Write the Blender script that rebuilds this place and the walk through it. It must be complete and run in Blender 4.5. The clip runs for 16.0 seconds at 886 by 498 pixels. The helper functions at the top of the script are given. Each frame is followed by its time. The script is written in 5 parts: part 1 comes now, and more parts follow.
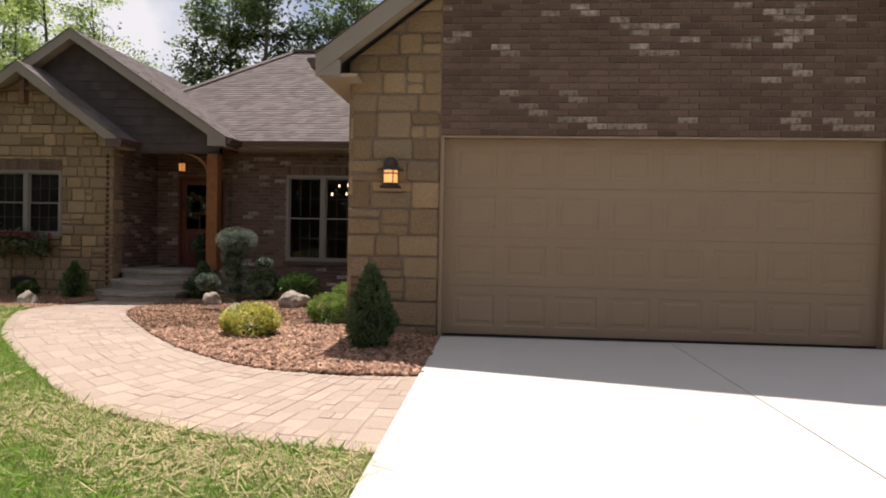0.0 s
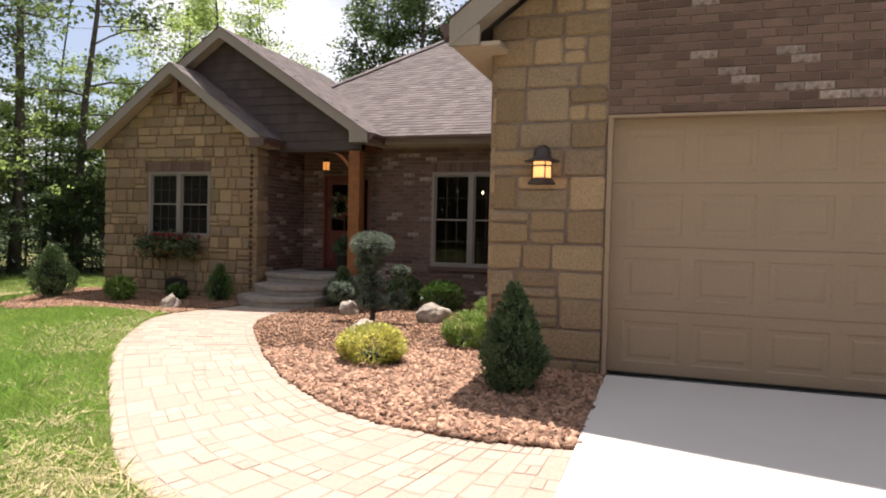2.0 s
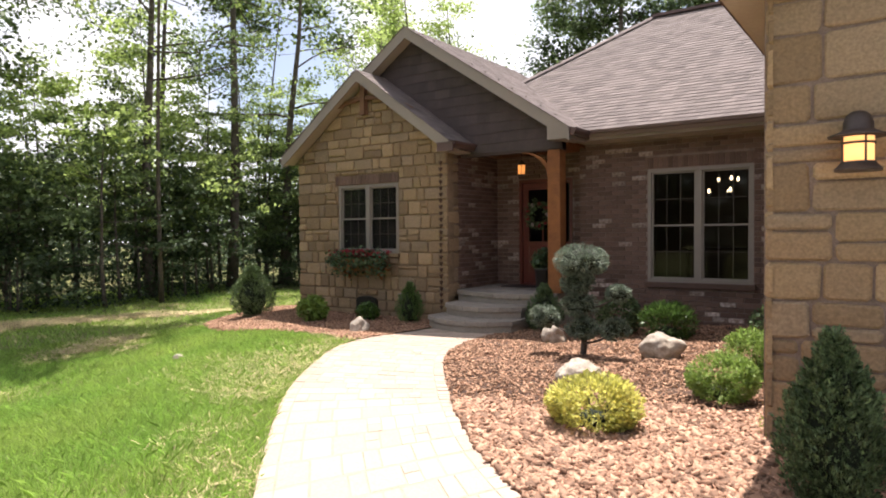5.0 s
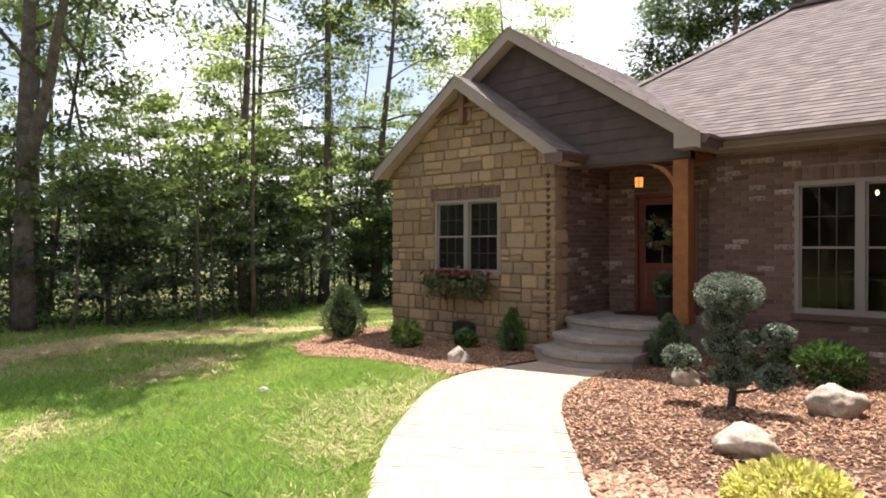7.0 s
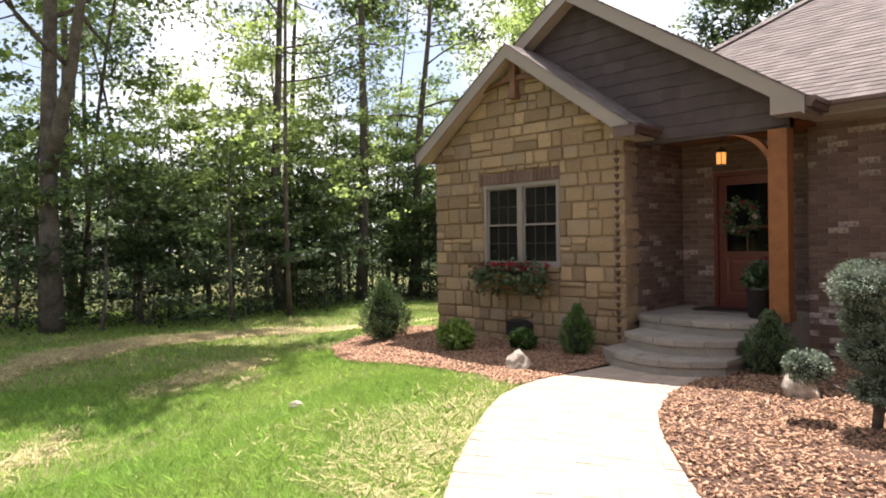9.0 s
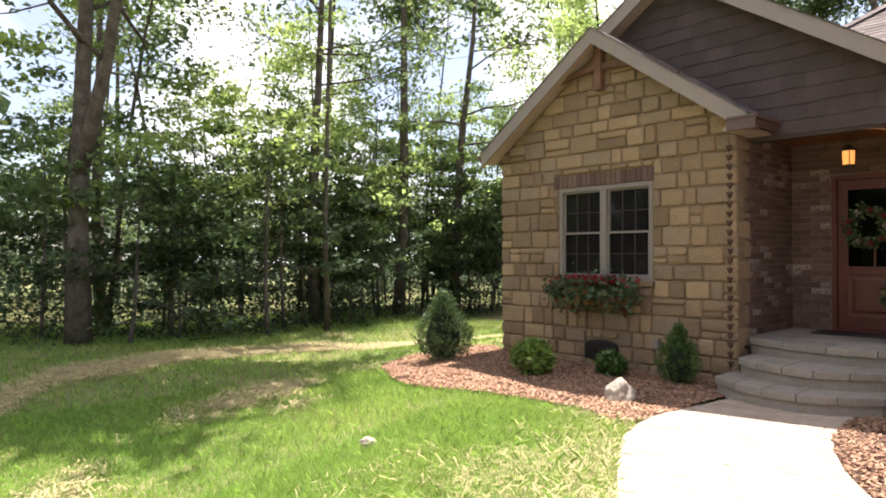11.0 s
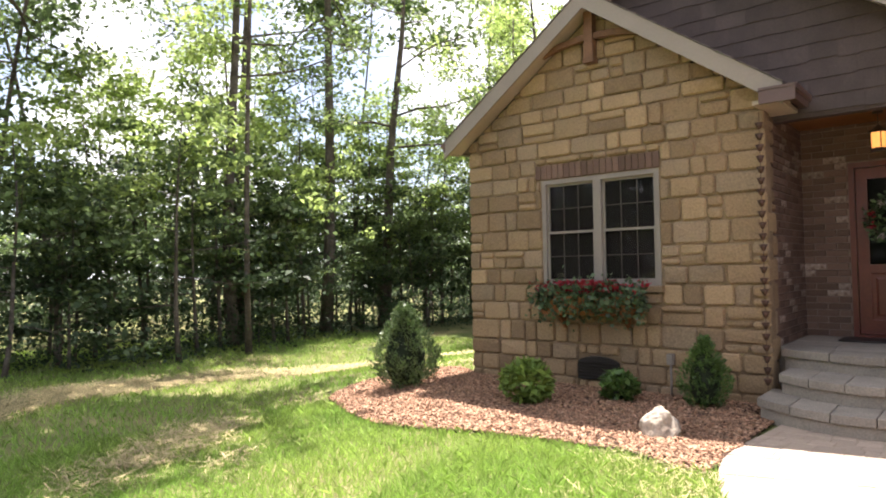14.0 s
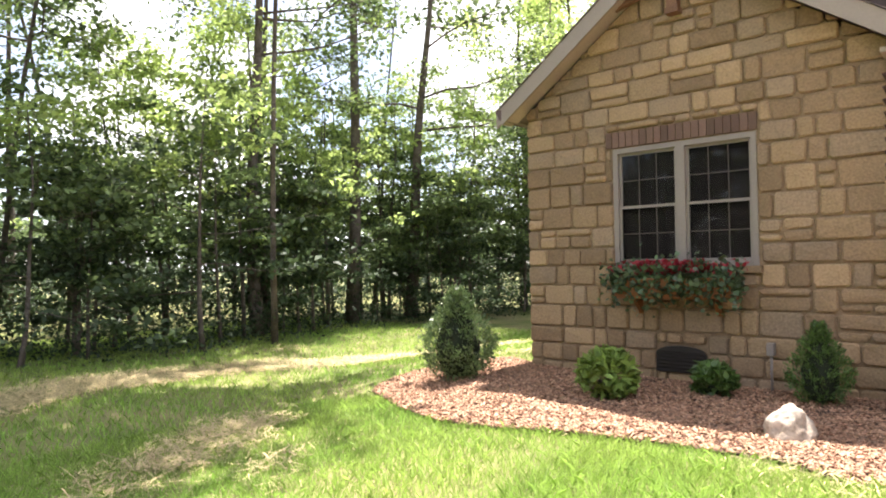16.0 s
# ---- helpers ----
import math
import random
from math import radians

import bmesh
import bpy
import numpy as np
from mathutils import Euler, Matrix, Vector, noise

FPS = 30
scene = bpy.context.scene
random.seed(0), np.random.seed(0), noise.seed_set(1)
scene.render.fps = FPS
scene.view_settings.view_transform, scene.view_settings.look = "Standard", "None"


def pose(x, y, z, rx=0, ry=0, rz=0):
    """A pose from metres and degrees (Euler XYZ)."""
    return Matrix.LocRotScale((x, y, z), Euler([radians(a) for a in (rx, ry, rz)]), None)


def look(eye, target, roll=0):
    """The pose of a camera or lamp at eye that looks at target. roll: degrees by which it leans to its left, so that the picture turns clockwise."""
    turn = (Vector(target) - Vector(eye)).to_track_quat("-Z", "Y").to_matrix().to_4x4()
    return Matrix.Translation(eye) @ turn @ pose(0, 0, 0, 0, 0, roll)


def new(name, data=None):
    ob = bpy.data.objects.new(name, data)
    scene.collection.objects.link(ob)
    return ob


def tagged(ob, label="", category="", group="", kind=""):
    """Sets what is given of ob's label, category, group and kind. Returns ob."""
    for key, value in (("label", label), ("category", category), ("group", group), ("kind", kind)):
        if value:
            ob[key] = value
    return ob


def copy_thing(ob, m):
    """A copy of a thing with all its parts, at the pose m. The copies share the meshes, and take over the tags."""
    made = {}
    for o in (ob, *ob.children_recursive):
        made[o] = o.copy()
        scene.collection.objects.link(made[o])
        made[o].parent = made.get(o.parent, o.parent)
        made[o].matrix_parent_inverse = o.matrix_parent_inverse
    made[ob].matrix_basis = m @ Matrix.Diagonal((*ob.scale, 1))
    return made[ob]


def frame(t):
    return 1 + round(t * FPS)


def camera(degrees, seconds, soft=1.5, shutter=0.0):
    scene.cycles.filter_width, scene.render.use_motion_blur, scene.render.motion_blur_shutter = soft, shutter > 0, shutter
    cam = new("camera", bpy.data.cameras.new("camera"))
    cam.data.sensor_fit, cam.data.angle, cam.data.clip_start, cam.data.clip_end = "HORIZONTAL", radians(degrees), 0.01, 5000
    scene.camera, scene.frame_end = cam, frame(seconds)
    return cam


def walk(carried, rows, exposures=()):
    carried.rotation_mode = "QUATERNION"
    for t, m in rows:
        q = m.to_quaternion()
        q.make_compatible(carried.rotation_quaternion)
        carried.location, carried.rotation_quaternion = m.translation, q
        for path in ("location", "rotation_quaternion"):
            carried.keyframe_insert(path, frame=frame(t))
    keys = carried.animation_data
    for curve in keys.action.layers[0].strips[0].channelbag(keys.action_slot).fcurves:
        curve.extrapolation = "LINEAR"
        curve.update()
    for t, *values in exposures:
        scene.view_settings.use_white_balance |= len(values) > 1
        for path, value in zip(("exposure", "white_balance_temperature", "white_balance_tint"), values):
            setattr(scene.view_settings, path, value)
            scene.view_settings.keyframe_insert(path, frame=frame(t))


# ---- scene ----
cam = camera(67.4, 16.0, 1.9)
PATH = [
    (0, (0.727, -8.262, 1.271), (0.564, -6.269, 1.226), 1.1),
    (0.5, (0.728, -7.779, 1.247), (0.463, -5.797, 1.179), 0.9),
    (1, (0.694, -7.342, 1.296), (0.274, -5.388, 1.228), 2.2),
    (1.5, (0.639, -6.909, 1.328), (0.107, -4.981, 1.285), 2.0),
    (2, (0.546, -6.573, 1.374), (-0.086, -4.676, 1.313), 1.3),
    (2.5, (0.463, -6.245, 1.369), (-0.266, -4.383, 1.333), 0.2),
    (3, (0.379, -5.933, 1.405), (-0.442, -4.11, 1.364), -0.1),
    (3.5, (0.221, -5.711, 1.417), (-0.729, -3.951, 1.376), 0.1),
    (4, (0.011, -5.453, 1.414), (-1.034, -3.748, 1.367), -0.0),
    (4.5, (-0.173, -5.259, 1.433), (-1.262, -3.582, 1.386), -0.7),
    (5, (-0.343, -5.089, 1.457), (-1.489, -3.45, 1.41), -0.5),
    (5.2, (-0.418, -5.024, 1.447), (-1.591, -3.406, 1.384), -0.6),
    (7.3, (-1.4, -4.259, 1.604), (-2.761, -2.794, 1.596), -0.3),
    (7.5, (-1.526, -4.172, 1.603), (-2.88, -2.701, 1.582), -1.0),
    (8, (-1.757, -3.942, 1.574), (-3.145, -2.502, 1.528), -0.9),
    (8.2, (-1.81, -3.886, 1.577), (-3.23, -2.478, 1.537), -0.6),
    (10.3, (-3.258, -3.328, 1.436), (-4.688, -1.93, 1.426), -1.5),
    (10.5, (-3.373, -3.324, 1.451), (-4.814, -1.937, 1.446), -1.4),
    (11, (-3.641, -3.285, 1.425), (-5.113, -1.932, 1.447), -0.1),
    (11.5, (-3.946, -3.176, 1.41), (-5.409, -1.813, 1.435), -1.9),
    (12, (-4.183, -3.041, 1.391), (-5.628, -1.66, 1.465), -2.1),
    (12.5, (-4.479, -2.892, 1.373), (-5.894, -1.48, 1.41), -1.6),
    (13, (-4.735, -2.76, 1.358), (-6.136, -1.333, 1.419), -0.6),
    (13.5, (-5.064, -2.714, 1.341), (-6.402, -1.23, 1.409), 0.3),
    (14, (-5.37, -2.592, 1.314), (-6.647, -1.055, 1.377), -1.1),
    (14.5, (-5.605, -2.477, 1.287), (-6.944, -0.991, 1.313), -0.9),
    (15, (-5.772, -2.392, 1.26), (-7.197, -0.989, 1.273), -0.8),
    (15.5, (-6.064, -2.365, 1.218), (-7.444, -0.917, 1.25), 0.7),
    (16, (-6.35, -2.246, 1.162), (-7.658, -0.734, 1.205), -1.0),
]
EXPOSURES = [(0, 0.25), (1.0, 0.52), (2.0, 0.76), (3.5, 0.98), (5.0, 1.08), (7.5, 1.25), (11.0, 1.45), (13.0, 1.60), (14.5, 1.76), (16.0, 1.96)]
walk(cam, [(t, look(eye, target, roll)) for t, eye, target, roll in PATH], [(t, stops, 6620, 17) for t, stops in EXPOSURES])

# ---- world and light ----
SUN_X, SUN_Y = -0.16, 0.378            # sideways travel of the light per metre of fall
world = bpy.data.worlds.new("sky")
scene.world = world
world.use_nodes = True
wn, wl = world.node_tree.nodes, world.node_tree.links
wn.clear()
sky = wn.new("ShaderNodeTexSky")
sky.sky_type, sky.sun_disc = "NISHITA", False
sky.sun_elevation = math.atan2(1, math.hypot(SUN_X, SUN_Y))
sky.sun_rotation = math.atan2(SUN_X, SUN_Y)
sky.air_density, sky.dust_density, sky.ozone_density = 1.0, 1.2, 1.0
bg = wn.new("ShaderNodeBackground")
bg.inputs["Strength"].default_value = 0.078
# broken bright cloud over the sky
wc = wn.new("ShaderNodeTexCoord")
cl = wn.new("ShaderNodeTexNoise")
cl.inputs["Scale"].default_value, cl.inputs["Detail"].default_value = 3.2, 7.0
cr = wn.new("ShaderNodeValToRGB")
cr.color_ramp.elements[0].position, cr.color_ramp.elements[1].position = 0.47, 0.60
cr.color_ramp.elements[0].color = (0.16, 0.16, 0.16, 1)
cm = wn.new("ShaderNodeMix")
cm.data_type = "RGBA"
cm.inputs["B"].default_value = (9.2, 9.4, 9.7, 1)
wl.new(wc.outputs["Generated"], cl.inputs["Vector"])
wl.new(cl.outputs["Fac"], cr.inputs["Fac"])
wl.new(cr.outputs["Color"], cm.inputs["Factor"])
wl.new(sky.outputs["Color"], cm.inputs["A"])
wl.new(cm.outputs["Result"], bg.inputs["Color"])
wo = wn.new("ShaderNodeOutputWorld")
wl.new(bg.outputs["Background"], wo.inputs["Surface"])

sun = new("sun", bpy.data.lights.new("sun", "SUN"))
sun.data.energy, sun.data.angle, sun.data.color = 5.0, radians(0.53), (1.0, 0.965, 0.91)
sun.matrix_world = look((0, 0, 30), (-SUN_X * 10, -SUN_Y * 10, 20))


# ---- materials ----
def mat(name, base, rough=0.8, var=0.25, scale=6.0, fine=60.0, bump=0.3, metal=0.0, hue=None, rand=0.0, spec=0.3, island=0.0, bump_dist=0.01, translucent=0.0):
    """A surface with a coarse and a fine variation of its colour, fine relief, and a tone that differs from piece to piece."""
    m = bpy.data.materials.new(name)
    m.use_nodes = True
    n, l = m.node_tree.nodes, m.node_tree.links
    b = n["Principled BSDF"]
    b.inputs["Roughness"].default_value, b.inputs["Metallic"].default_value = rough, metal
    b.inputs["Specular IOR Level"].default_value = spec
    tc = n.new("ShaderNodeTexCoord")
    coarse, grain = n.new("ShaderNodeTexNoise"), n.new("ShaderNodeTexNoise")
    coarse.inputs["Scale"].default_value, coarse.inputs["Detail"].default_value = scale, 5.0
    grain.inputs["Scale"].default_value, grain.inputs["Detail"].default_value = fine, 4.0
    l.new(tc.outputs["Object"], coarse.inputs["Vector"])
    l.new(tc.outputs["Object"], grain.inputs["Vector"])
    other = hue or tuple(c * 0.55 for c in base)
    mix = n.new("ShaderNodeMix")
    mix.data_type = "RGBA"
    mix.inputs["A"].default_value, mix.inputs["B"].default_value = (*base, 1), (*other, 1)
    ramp = n.new("ShaderNodeMapRange")
    ramp.inputs["From Min"].default_value, ramp.inputs["From Max"].default_value = 0.35, 0.68
    l.new(coarse.outputs["Fac"], ramp.inputs["Value"])
    scaled = n.new("ShaderNodeMath")
    scaled.operation = "MULTIPLY"
    scaled.inputs[1].default_value = min(1.0, var * 2)
    l.new(ramp.outputs["Result"], scaled.inputs[0])
    l.new(scaled.outputs[0], mix.inputs["Factor"])
    tone = n.new("ShaderNodeMapRange")
    tone.inputs["From Min"].default_value, tone.inputs["From Max"].default_value = 0.3, 0.7
    tone.inputs["To Min"].default_value, tone.inputs["To Max"].default_value = 1 - var * 0.6, 1 + var * 0.5
    l.new(grain.outputs["Fac"], tone.inputs["Value"])
    last = tone.outputs["Result"]
    for amount, node, socket in ((rand, "ShaderNodeObjectInfo", "Random"), (island, "ShaderNodeNewGeometry", "Random Per Island")):
        if amount:
            src = n.new(node)
            mr = n.new("ShaderNodeMapRange")
            mr.inputs["To Min"].default_value, mr.inputs["To Max"].default_value = 1 - amount, 1 + amount
            l.new(src.outputs[socket], mr.inputs["Value"])
            mul = n.new("ShaderNodeMath")
            mul.operation = "MULTIPLY"
            l.new(last, mul.inputs[0])
            l.new(mr.outputs["Result"], mul.inputs[1])
            last = mul.outputs[0]
    vm = n.new("ShaderNodeVectorMath")
    vm.operation = "SCALE"
    l.new(mix.outputs["Result"], vm.inputs[0])
    l.new(last, vm.inputs["Scale"])
    l.new(vm.outputs["Vector"], b.inputs["Base Color"])
    if bump:
        bp = n.new("ShaderNodeBump")
        bp.inputs["Strength"].default_value, bp.inputs["Distance"].default_value = bump, bump_dist
        l.new(grain.outputs["Fac"], bp.inputs["Height"])
        l.new(bp.outputs["Normal"], b.inputs["Normal"])
    if translucent:
        tr = n.new("ShaderNodeBsdfTranslucent")
        l.new(vm.outputs["Vector"], tr.inputs["Color"])
        ms = n.new("ShaderNodeMixShader")
        ms.inputs["Fac"].default_value = translucent
        l.new(b.outputs["BSDF"], ms.inputs[1])
        l.new(tr.outputs["BSDF"], ms.inputs[2])
        l.new(ms.outputs["Shader"], n["Material Output"].inputs["Surface"])
    return m


def glow(name, colour, strength):
    m = bpy.data.materials.new(name)
    m.use_nodes = True
    b = m.node_tree.nodes["Principled BSDF"]
    b.inputs["Base Color"].default_value = (*colour, 1)
    b.inputs["Emission Color"].default_value, b.inputs["Emission Strength"].default_value = (*colour, 1), strength
    return m


def pane_glass(name):
    m = bpy.data.materials.new(name)
    m.use_nodes = True
    n, l = m.node_tree.nodes, m.node_tree.links
    gl, tr, ms, fr = n.new("ShaderNodeBsdfGlossy"), n.new("ShaderNodeBsdfTransparent"), n.new("ShaderNodeMixShader"), n.new("ShaderNodeFresnel")
    gl.inputs["Roughness"].default_value = 0.03
    tr.inputs["Color"].default_value = (0.62, 0.64, 0.64, 1)
    fr.inputs["IOR"].default_value = 1.3
    l.new(fr.outputs["Fac"], ms.inputs["Fac"])
    l.new(tr.outputs["BSDF"], ms.inputs[1])
    l.new(gl.outputs["BSDF"], ms.inputs[2])
    l.new(ms.outputs["Shader"], n["Material Output"].inputs["Surface"])
    return m


M_STONE = mat("sandstone", (0.25, 0.168, 0.095), 0.9, 0.35, 5, 45, 0.5, hue=(0.222, 0.155, 0.093), rand=0.18)
M_MORTAR = mat("sandstone_mortar", (0.265, 0.185, 0.112), 0.95, 0.3, 8, 90, 0.4)
M_BRICK = mat("brown_brick", (0.172, 0.105, 0.077), 0.9, 0.35, 9, 80, 0.4, hue=(0.135, 0.088, 0.07), rand=0.28, island=0.28)
M_BRICKPALE = mat("whitewashed_brick", (0.47, 0.39, 0.34), 0.9, 0.5, 17, 90, 0.4, hue=(0.18, 0.115, 0.085), rand=0.25, island=0.3)
M_JOINT = mat("brick_mortar", (0.25, 0.185, 0.15), 0.95, 0.3, 7, 90, 0.4)
M_TAUPE = mat("taupe_trim_paint", (0.29, 0.245, 0.205), 0.55, 0.08, 2, 40, 0.05)
M_SOFFIT = mat("soffit_paint", (0.42, 0.34, 0.26), 0.6, 0.1, 2, 30, 0.05)
M_GARAGE = mat("tan_door_paint", (0.325, 0.227, 0.145), 0.5, 0.08, 1.5, 40, 0.05)
M_GUTTER = mat("brown_gutter_metal", (0.115, 0.068, 0.054), 0.4, 0.15, 3, 30, 0.05, spec=0.5)
M_SHAKE = mat("grey_brown_shake_siding", (0.086, 0.065, 0.06), 0.8, 0.25, 4, 60, 0.3, rand=0.12)
M_SHINGLE = mat("asphalt_shingle", (0.185, 0.152, 0.138), 0.95, 0.25, 0.9, 160, 0.5, hue=(0.155, 0.128, 0.117), island=0.22)
M_WOOD = mat("stained_timber", (0.26, 0.10, 0.030), 0.55, 0.35, 7, 50, 0.2, hue=(0.17, 0.06, 0.02))
M_DOOR = mat("red_brown_door_stain", (0.135, 0.029, 0.016), 0.4, 0.3, 6, 50, 0.1, hue=(0.09, 0.02, 0.012), spec=0.5)
M_FRAME = mat("window_frame_vinyl", (0.25, 0.215, 0.185), 0.45, 0.08, 3, 40, 0.03)
M_GLASS = pane_glass("window_glass")
# indoor dimness is put into this dark wall colour
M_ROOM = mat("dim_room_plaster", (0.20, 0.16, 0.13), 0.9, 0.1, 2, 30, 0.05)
M_CONCRETE = mat("driveway_concrete", (0.60, 0.57, 0.52), 0.9, 0.10, 1.4, 120, 0.15, hue=(0.52, 0.49, 0.44))
M_PAVER = mat("tan_paver", (0.435, 0.342, 0.265), 0.9, 0.18, 4, 70, 0.3, hue=(0.41, 0.302, 0.24), rand=0.09, island=0.09)
M_SAND = mat("joint_sand", (0.41, 0.32, 0.245), 0.95, 0.25, 6, 120, 0.3)
M_STEP = mat("grey_block_step", (0.30, 0.26, 0.215), 0.95, 0.3, 5, 60, 0.5, hue=(0.22, 0.19, 0.16), rand=0.12)
M_MULCHBED = mat("mulch_soil", (0.10, 0.055, 0.036), 0.95, 0.5, 9, 60, 0.7, bump_dist=0.03)
M_CHIP = mat("bark_chips", (0.30, 0.167, 0.105), 0.9, 0.4, 20, 90, 0.2, hue=(0.43, 0.27, 0.18), island=0.55)
M_SHRED = mat("shredded_bark", (0.29, 0.152, 0.092), 0.95, 0.4, 20, 90, 0.2, hue=(0.45, 0.29, 0.185), island=0.5)
M_BLACK = mat("black_metal", (0.018, 0.014, 0.012), 0.45, 0.1, 4, 40, 0.05, spec=0.5)
M_LAMP = glow("lamp_glass", (1.0, 0.50, 0.17), 0.75)
M_PORCHLAMP = glow("porch_lamp_glass", (1.0, 0.40, 0.10), 0.42)
M_BULB = glow("candle_bulb", (1.0, 0.72, 0.42), 5.0)
M_ROCK = mat("pale_boulder", (0.50, 0.44, 0.36), 0.9, 0.45, 5, 40, 0.6, hue=(0.30, 0.235, 0.17))
M_TURF = mat("turf_soil", (0.105, 0.135, 0.032), 0.95, 0.5, 0.9, 30, 0.5, hue=(0.22, 0.19, 0.085))
M_GRASS = mat("grass_blades", (0.26, 0.44, 0.085), 0.6, 0.3, 0.5, 8, 0, hue=(0.40, 0.48, 0.12), island=0.35, translucent=0.42)
M_STRAW = mat("dry_straw", (0.52, 0.42, 0.22), 0.8, 0.2, 2, 8, 0, island=0.35)
M_BARK = mat("tree_bark", (0.15, 0.125, 0.105), 0.95, 0.5, 5, 30, 0.8, hue=(0.07, 0.055, 0.045), bump_dist=0.03)
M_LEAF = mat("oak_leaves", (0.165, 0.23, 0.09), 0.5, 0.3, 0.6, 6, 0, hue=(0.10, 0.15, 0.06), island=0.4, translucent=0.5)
# brightened leaf colour with sunlight put in, mostly for upper tiers
M_LEAFLIT = mat("sunlit_leaves", (0.43, 0.55, 0.17), 0.55, 0.25, 0.6, 6, 0, island=0.35, translucent=0.55)
# darkened leaf colour that carries the shade low in the woods
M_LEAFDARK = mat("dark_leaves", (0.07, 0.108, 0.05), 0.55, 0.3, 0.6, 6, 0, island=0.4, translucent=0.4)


# ---- mesh helpers ----
class Build:
    """Gathers faces, then makes one mesh of them."""

    def __init__(self):
        self.v, self.f = [], []

    def add(self, verts, faces):
        k = len(self.v)
        self.v += [tuple(p) for p in verts]
        self.f += [tuple(i + k for i in face) for face in faces]
        return self

    def box(self, x0, x1, y0, y1, z0, z1):
        return self.add([(x, y, z) for x in (x0, x1) for y in (y0, y1) for z in (z0, z1)],
                        [(0, 1, 3, 2), (4, 6, 7, 5), (0, 4, 5, 1), (2, 3, 7, 6), (0, 2, 6, 4), (1, 5, 7, 3)])

    def slab(self, ring, up):
        """A flat ring of points, in order, pushed out along up."""
        n = len(ring)
        top = [tuple(Vector(p) + Vector(up)) for p in ring]
        return self.add(list(ring) + top, [tuple(range(n))[::-1], tuple(range(n, 2 * n))] + [(i, (i + 1) % n, n + (i + 1) % n, n + i) for i in range(n)])

    def turned(self, profile, centre, sides=16, axis="z"):
        """A lathe: profile of (radius, height)."""
        k = len(profile)
        vs = []
        for a in range(sides):
            c, s = math.cos(math.tau * a / sides), math.sin(math.tau * a / sides)
            for r, h in profile:
                p = (r * c, r * s, h) if axis == "z" else (r * c, h, r * s)
                vs.append((p[0] + centre[0], p[1] + centre[1], p[2] + centre[2]))
        fs = [(a * k + i, ((a + 1) % sides) * k + i, ((a + 1) % sides) * k + i + 1, a * k + i + 1) for a in range(sides) for i in range(k - 1)]
        fs += [tuple(a * k for a in range(sides))[::-1], tuple(a * k + k - 1 for a in range(sides))]
        return self.add(vs, fs)

    def tube(self, points, radii, sides=8):
        """A round limb through the points."""
        pts = [Vector(p) for p in points]
        vs = []
        for i, p in enumerate(pts):
            d = (pts[min(i + 1, len(pts) - 1)] - pts[max(i - 1, 0)]).normalized()
            a = d.cross(Vector((0.31, 0.95, 0.1))).normalized()
            b = d.cross(a)
            vs += [tuple(p + radii[i] * (math.cos(math.tau * j / sides) * a + math.sin(math.tau * j / sides) * b)) for j in range(sides)]
        fs = [(i * sides + j, i * sides + (j + 1) % sides, (i + 1) * sides + (j + 1) % sides, (i + 1) * sides + j) for i in range(len(pts) - 1) for j in range(sides)]
        fs += [tuple(range(sides))[::-1], tuple(range((len(pts) - 1) * sides, len(pts) * sides))]
        return self.add(vs, fs)

    def mesh(self, name, material, smooth=False, bevel=0.0):
        me = bpy.data.meshes.new(name)
        me.from_pydata(self.v, [], self.f)
        if bevel:
            bm = bmesh.new()
            bm.from_mesh(me)
            bmesh.ops.bevel(bm, geom=bm.edges[:], offset=bevel, segments=2, affect="EDGES", profile=0.6)
            bm.to_mesh(me)
            bm.free()
        if smooth:
            me.polygons.foreach_set("use_smooth", [True] * len(me.polygons))
        me.materials.append(material)
        me.update()
        return me


def put(name, build, material, parent=None, label="", smooth=False, bevel=0.0, m=None):
    """Links what was built as one mesh object, under a thing or by itself."""
    ob = new(name, build.mesh(name, material, smooth, bevel))
    if m is not None:
        ob.matrix_world = m
    if parent is not None:
        ob.parent = parent
    return tagged(ob, label)


def thing(name, label, category, group="", at=(0, 0, 0), kind=""):
    e = new(name)
    e.location = at
    e.empty_display_size = 0.1
    return tagged(e, label, category, group, kind)


def structure(name, build, material, label="", category="", bevel=0.0, parent=None):
    return tagged(put(name, build, material, parent, bevel=bevel), label, category, "", "structure")


def ease(v, a, b):
    t = min(1.0, max(0.0, (v - a) / (b - a)))
    return t * t * (3 - 2 * t)


def ground_z(x, y):
    """The lie of the land: level by the drive, falling a little towards the house and half a metre down the lawn to the woods."""
    return -0.05 - 0.12 * ease(y, 0.5, 4.0) * ease(-x, 1.0, 5.0) - 0.45 * ease(0.5 - x - min(y, 5.0), 6.8, 11.5) * ease(-x, 1.5, 5.0) + 0.02 * math.sin(x * 0.7) * math.cos(y * 0.6) * ease(-x, 9.5, 12)


# ---- outlines on the ground ----
def smooth_line(points, n):
    """A smooth line of n points through the given ones."""
    pts = [Vector(p) for p in points]
    pts = [2 * pts[0] - pts[1]] + pts + [2 * pts[-1] - pts[-2]]
    out = []
    for i in range(n):
        u = i / (n - 1) * (len(pts) - 3)
        k = min(int(u), len(pts) - 4)
        t = u - k
        a, b, c, d = pts[k:k + 4]
        out.append(0.5 * (2 * b + (c - a) * t + (2 * a - 5 * b + 4 * c - d) * t * t + (3 * b - a - 3 * c + d) * t ** 3))
    return out


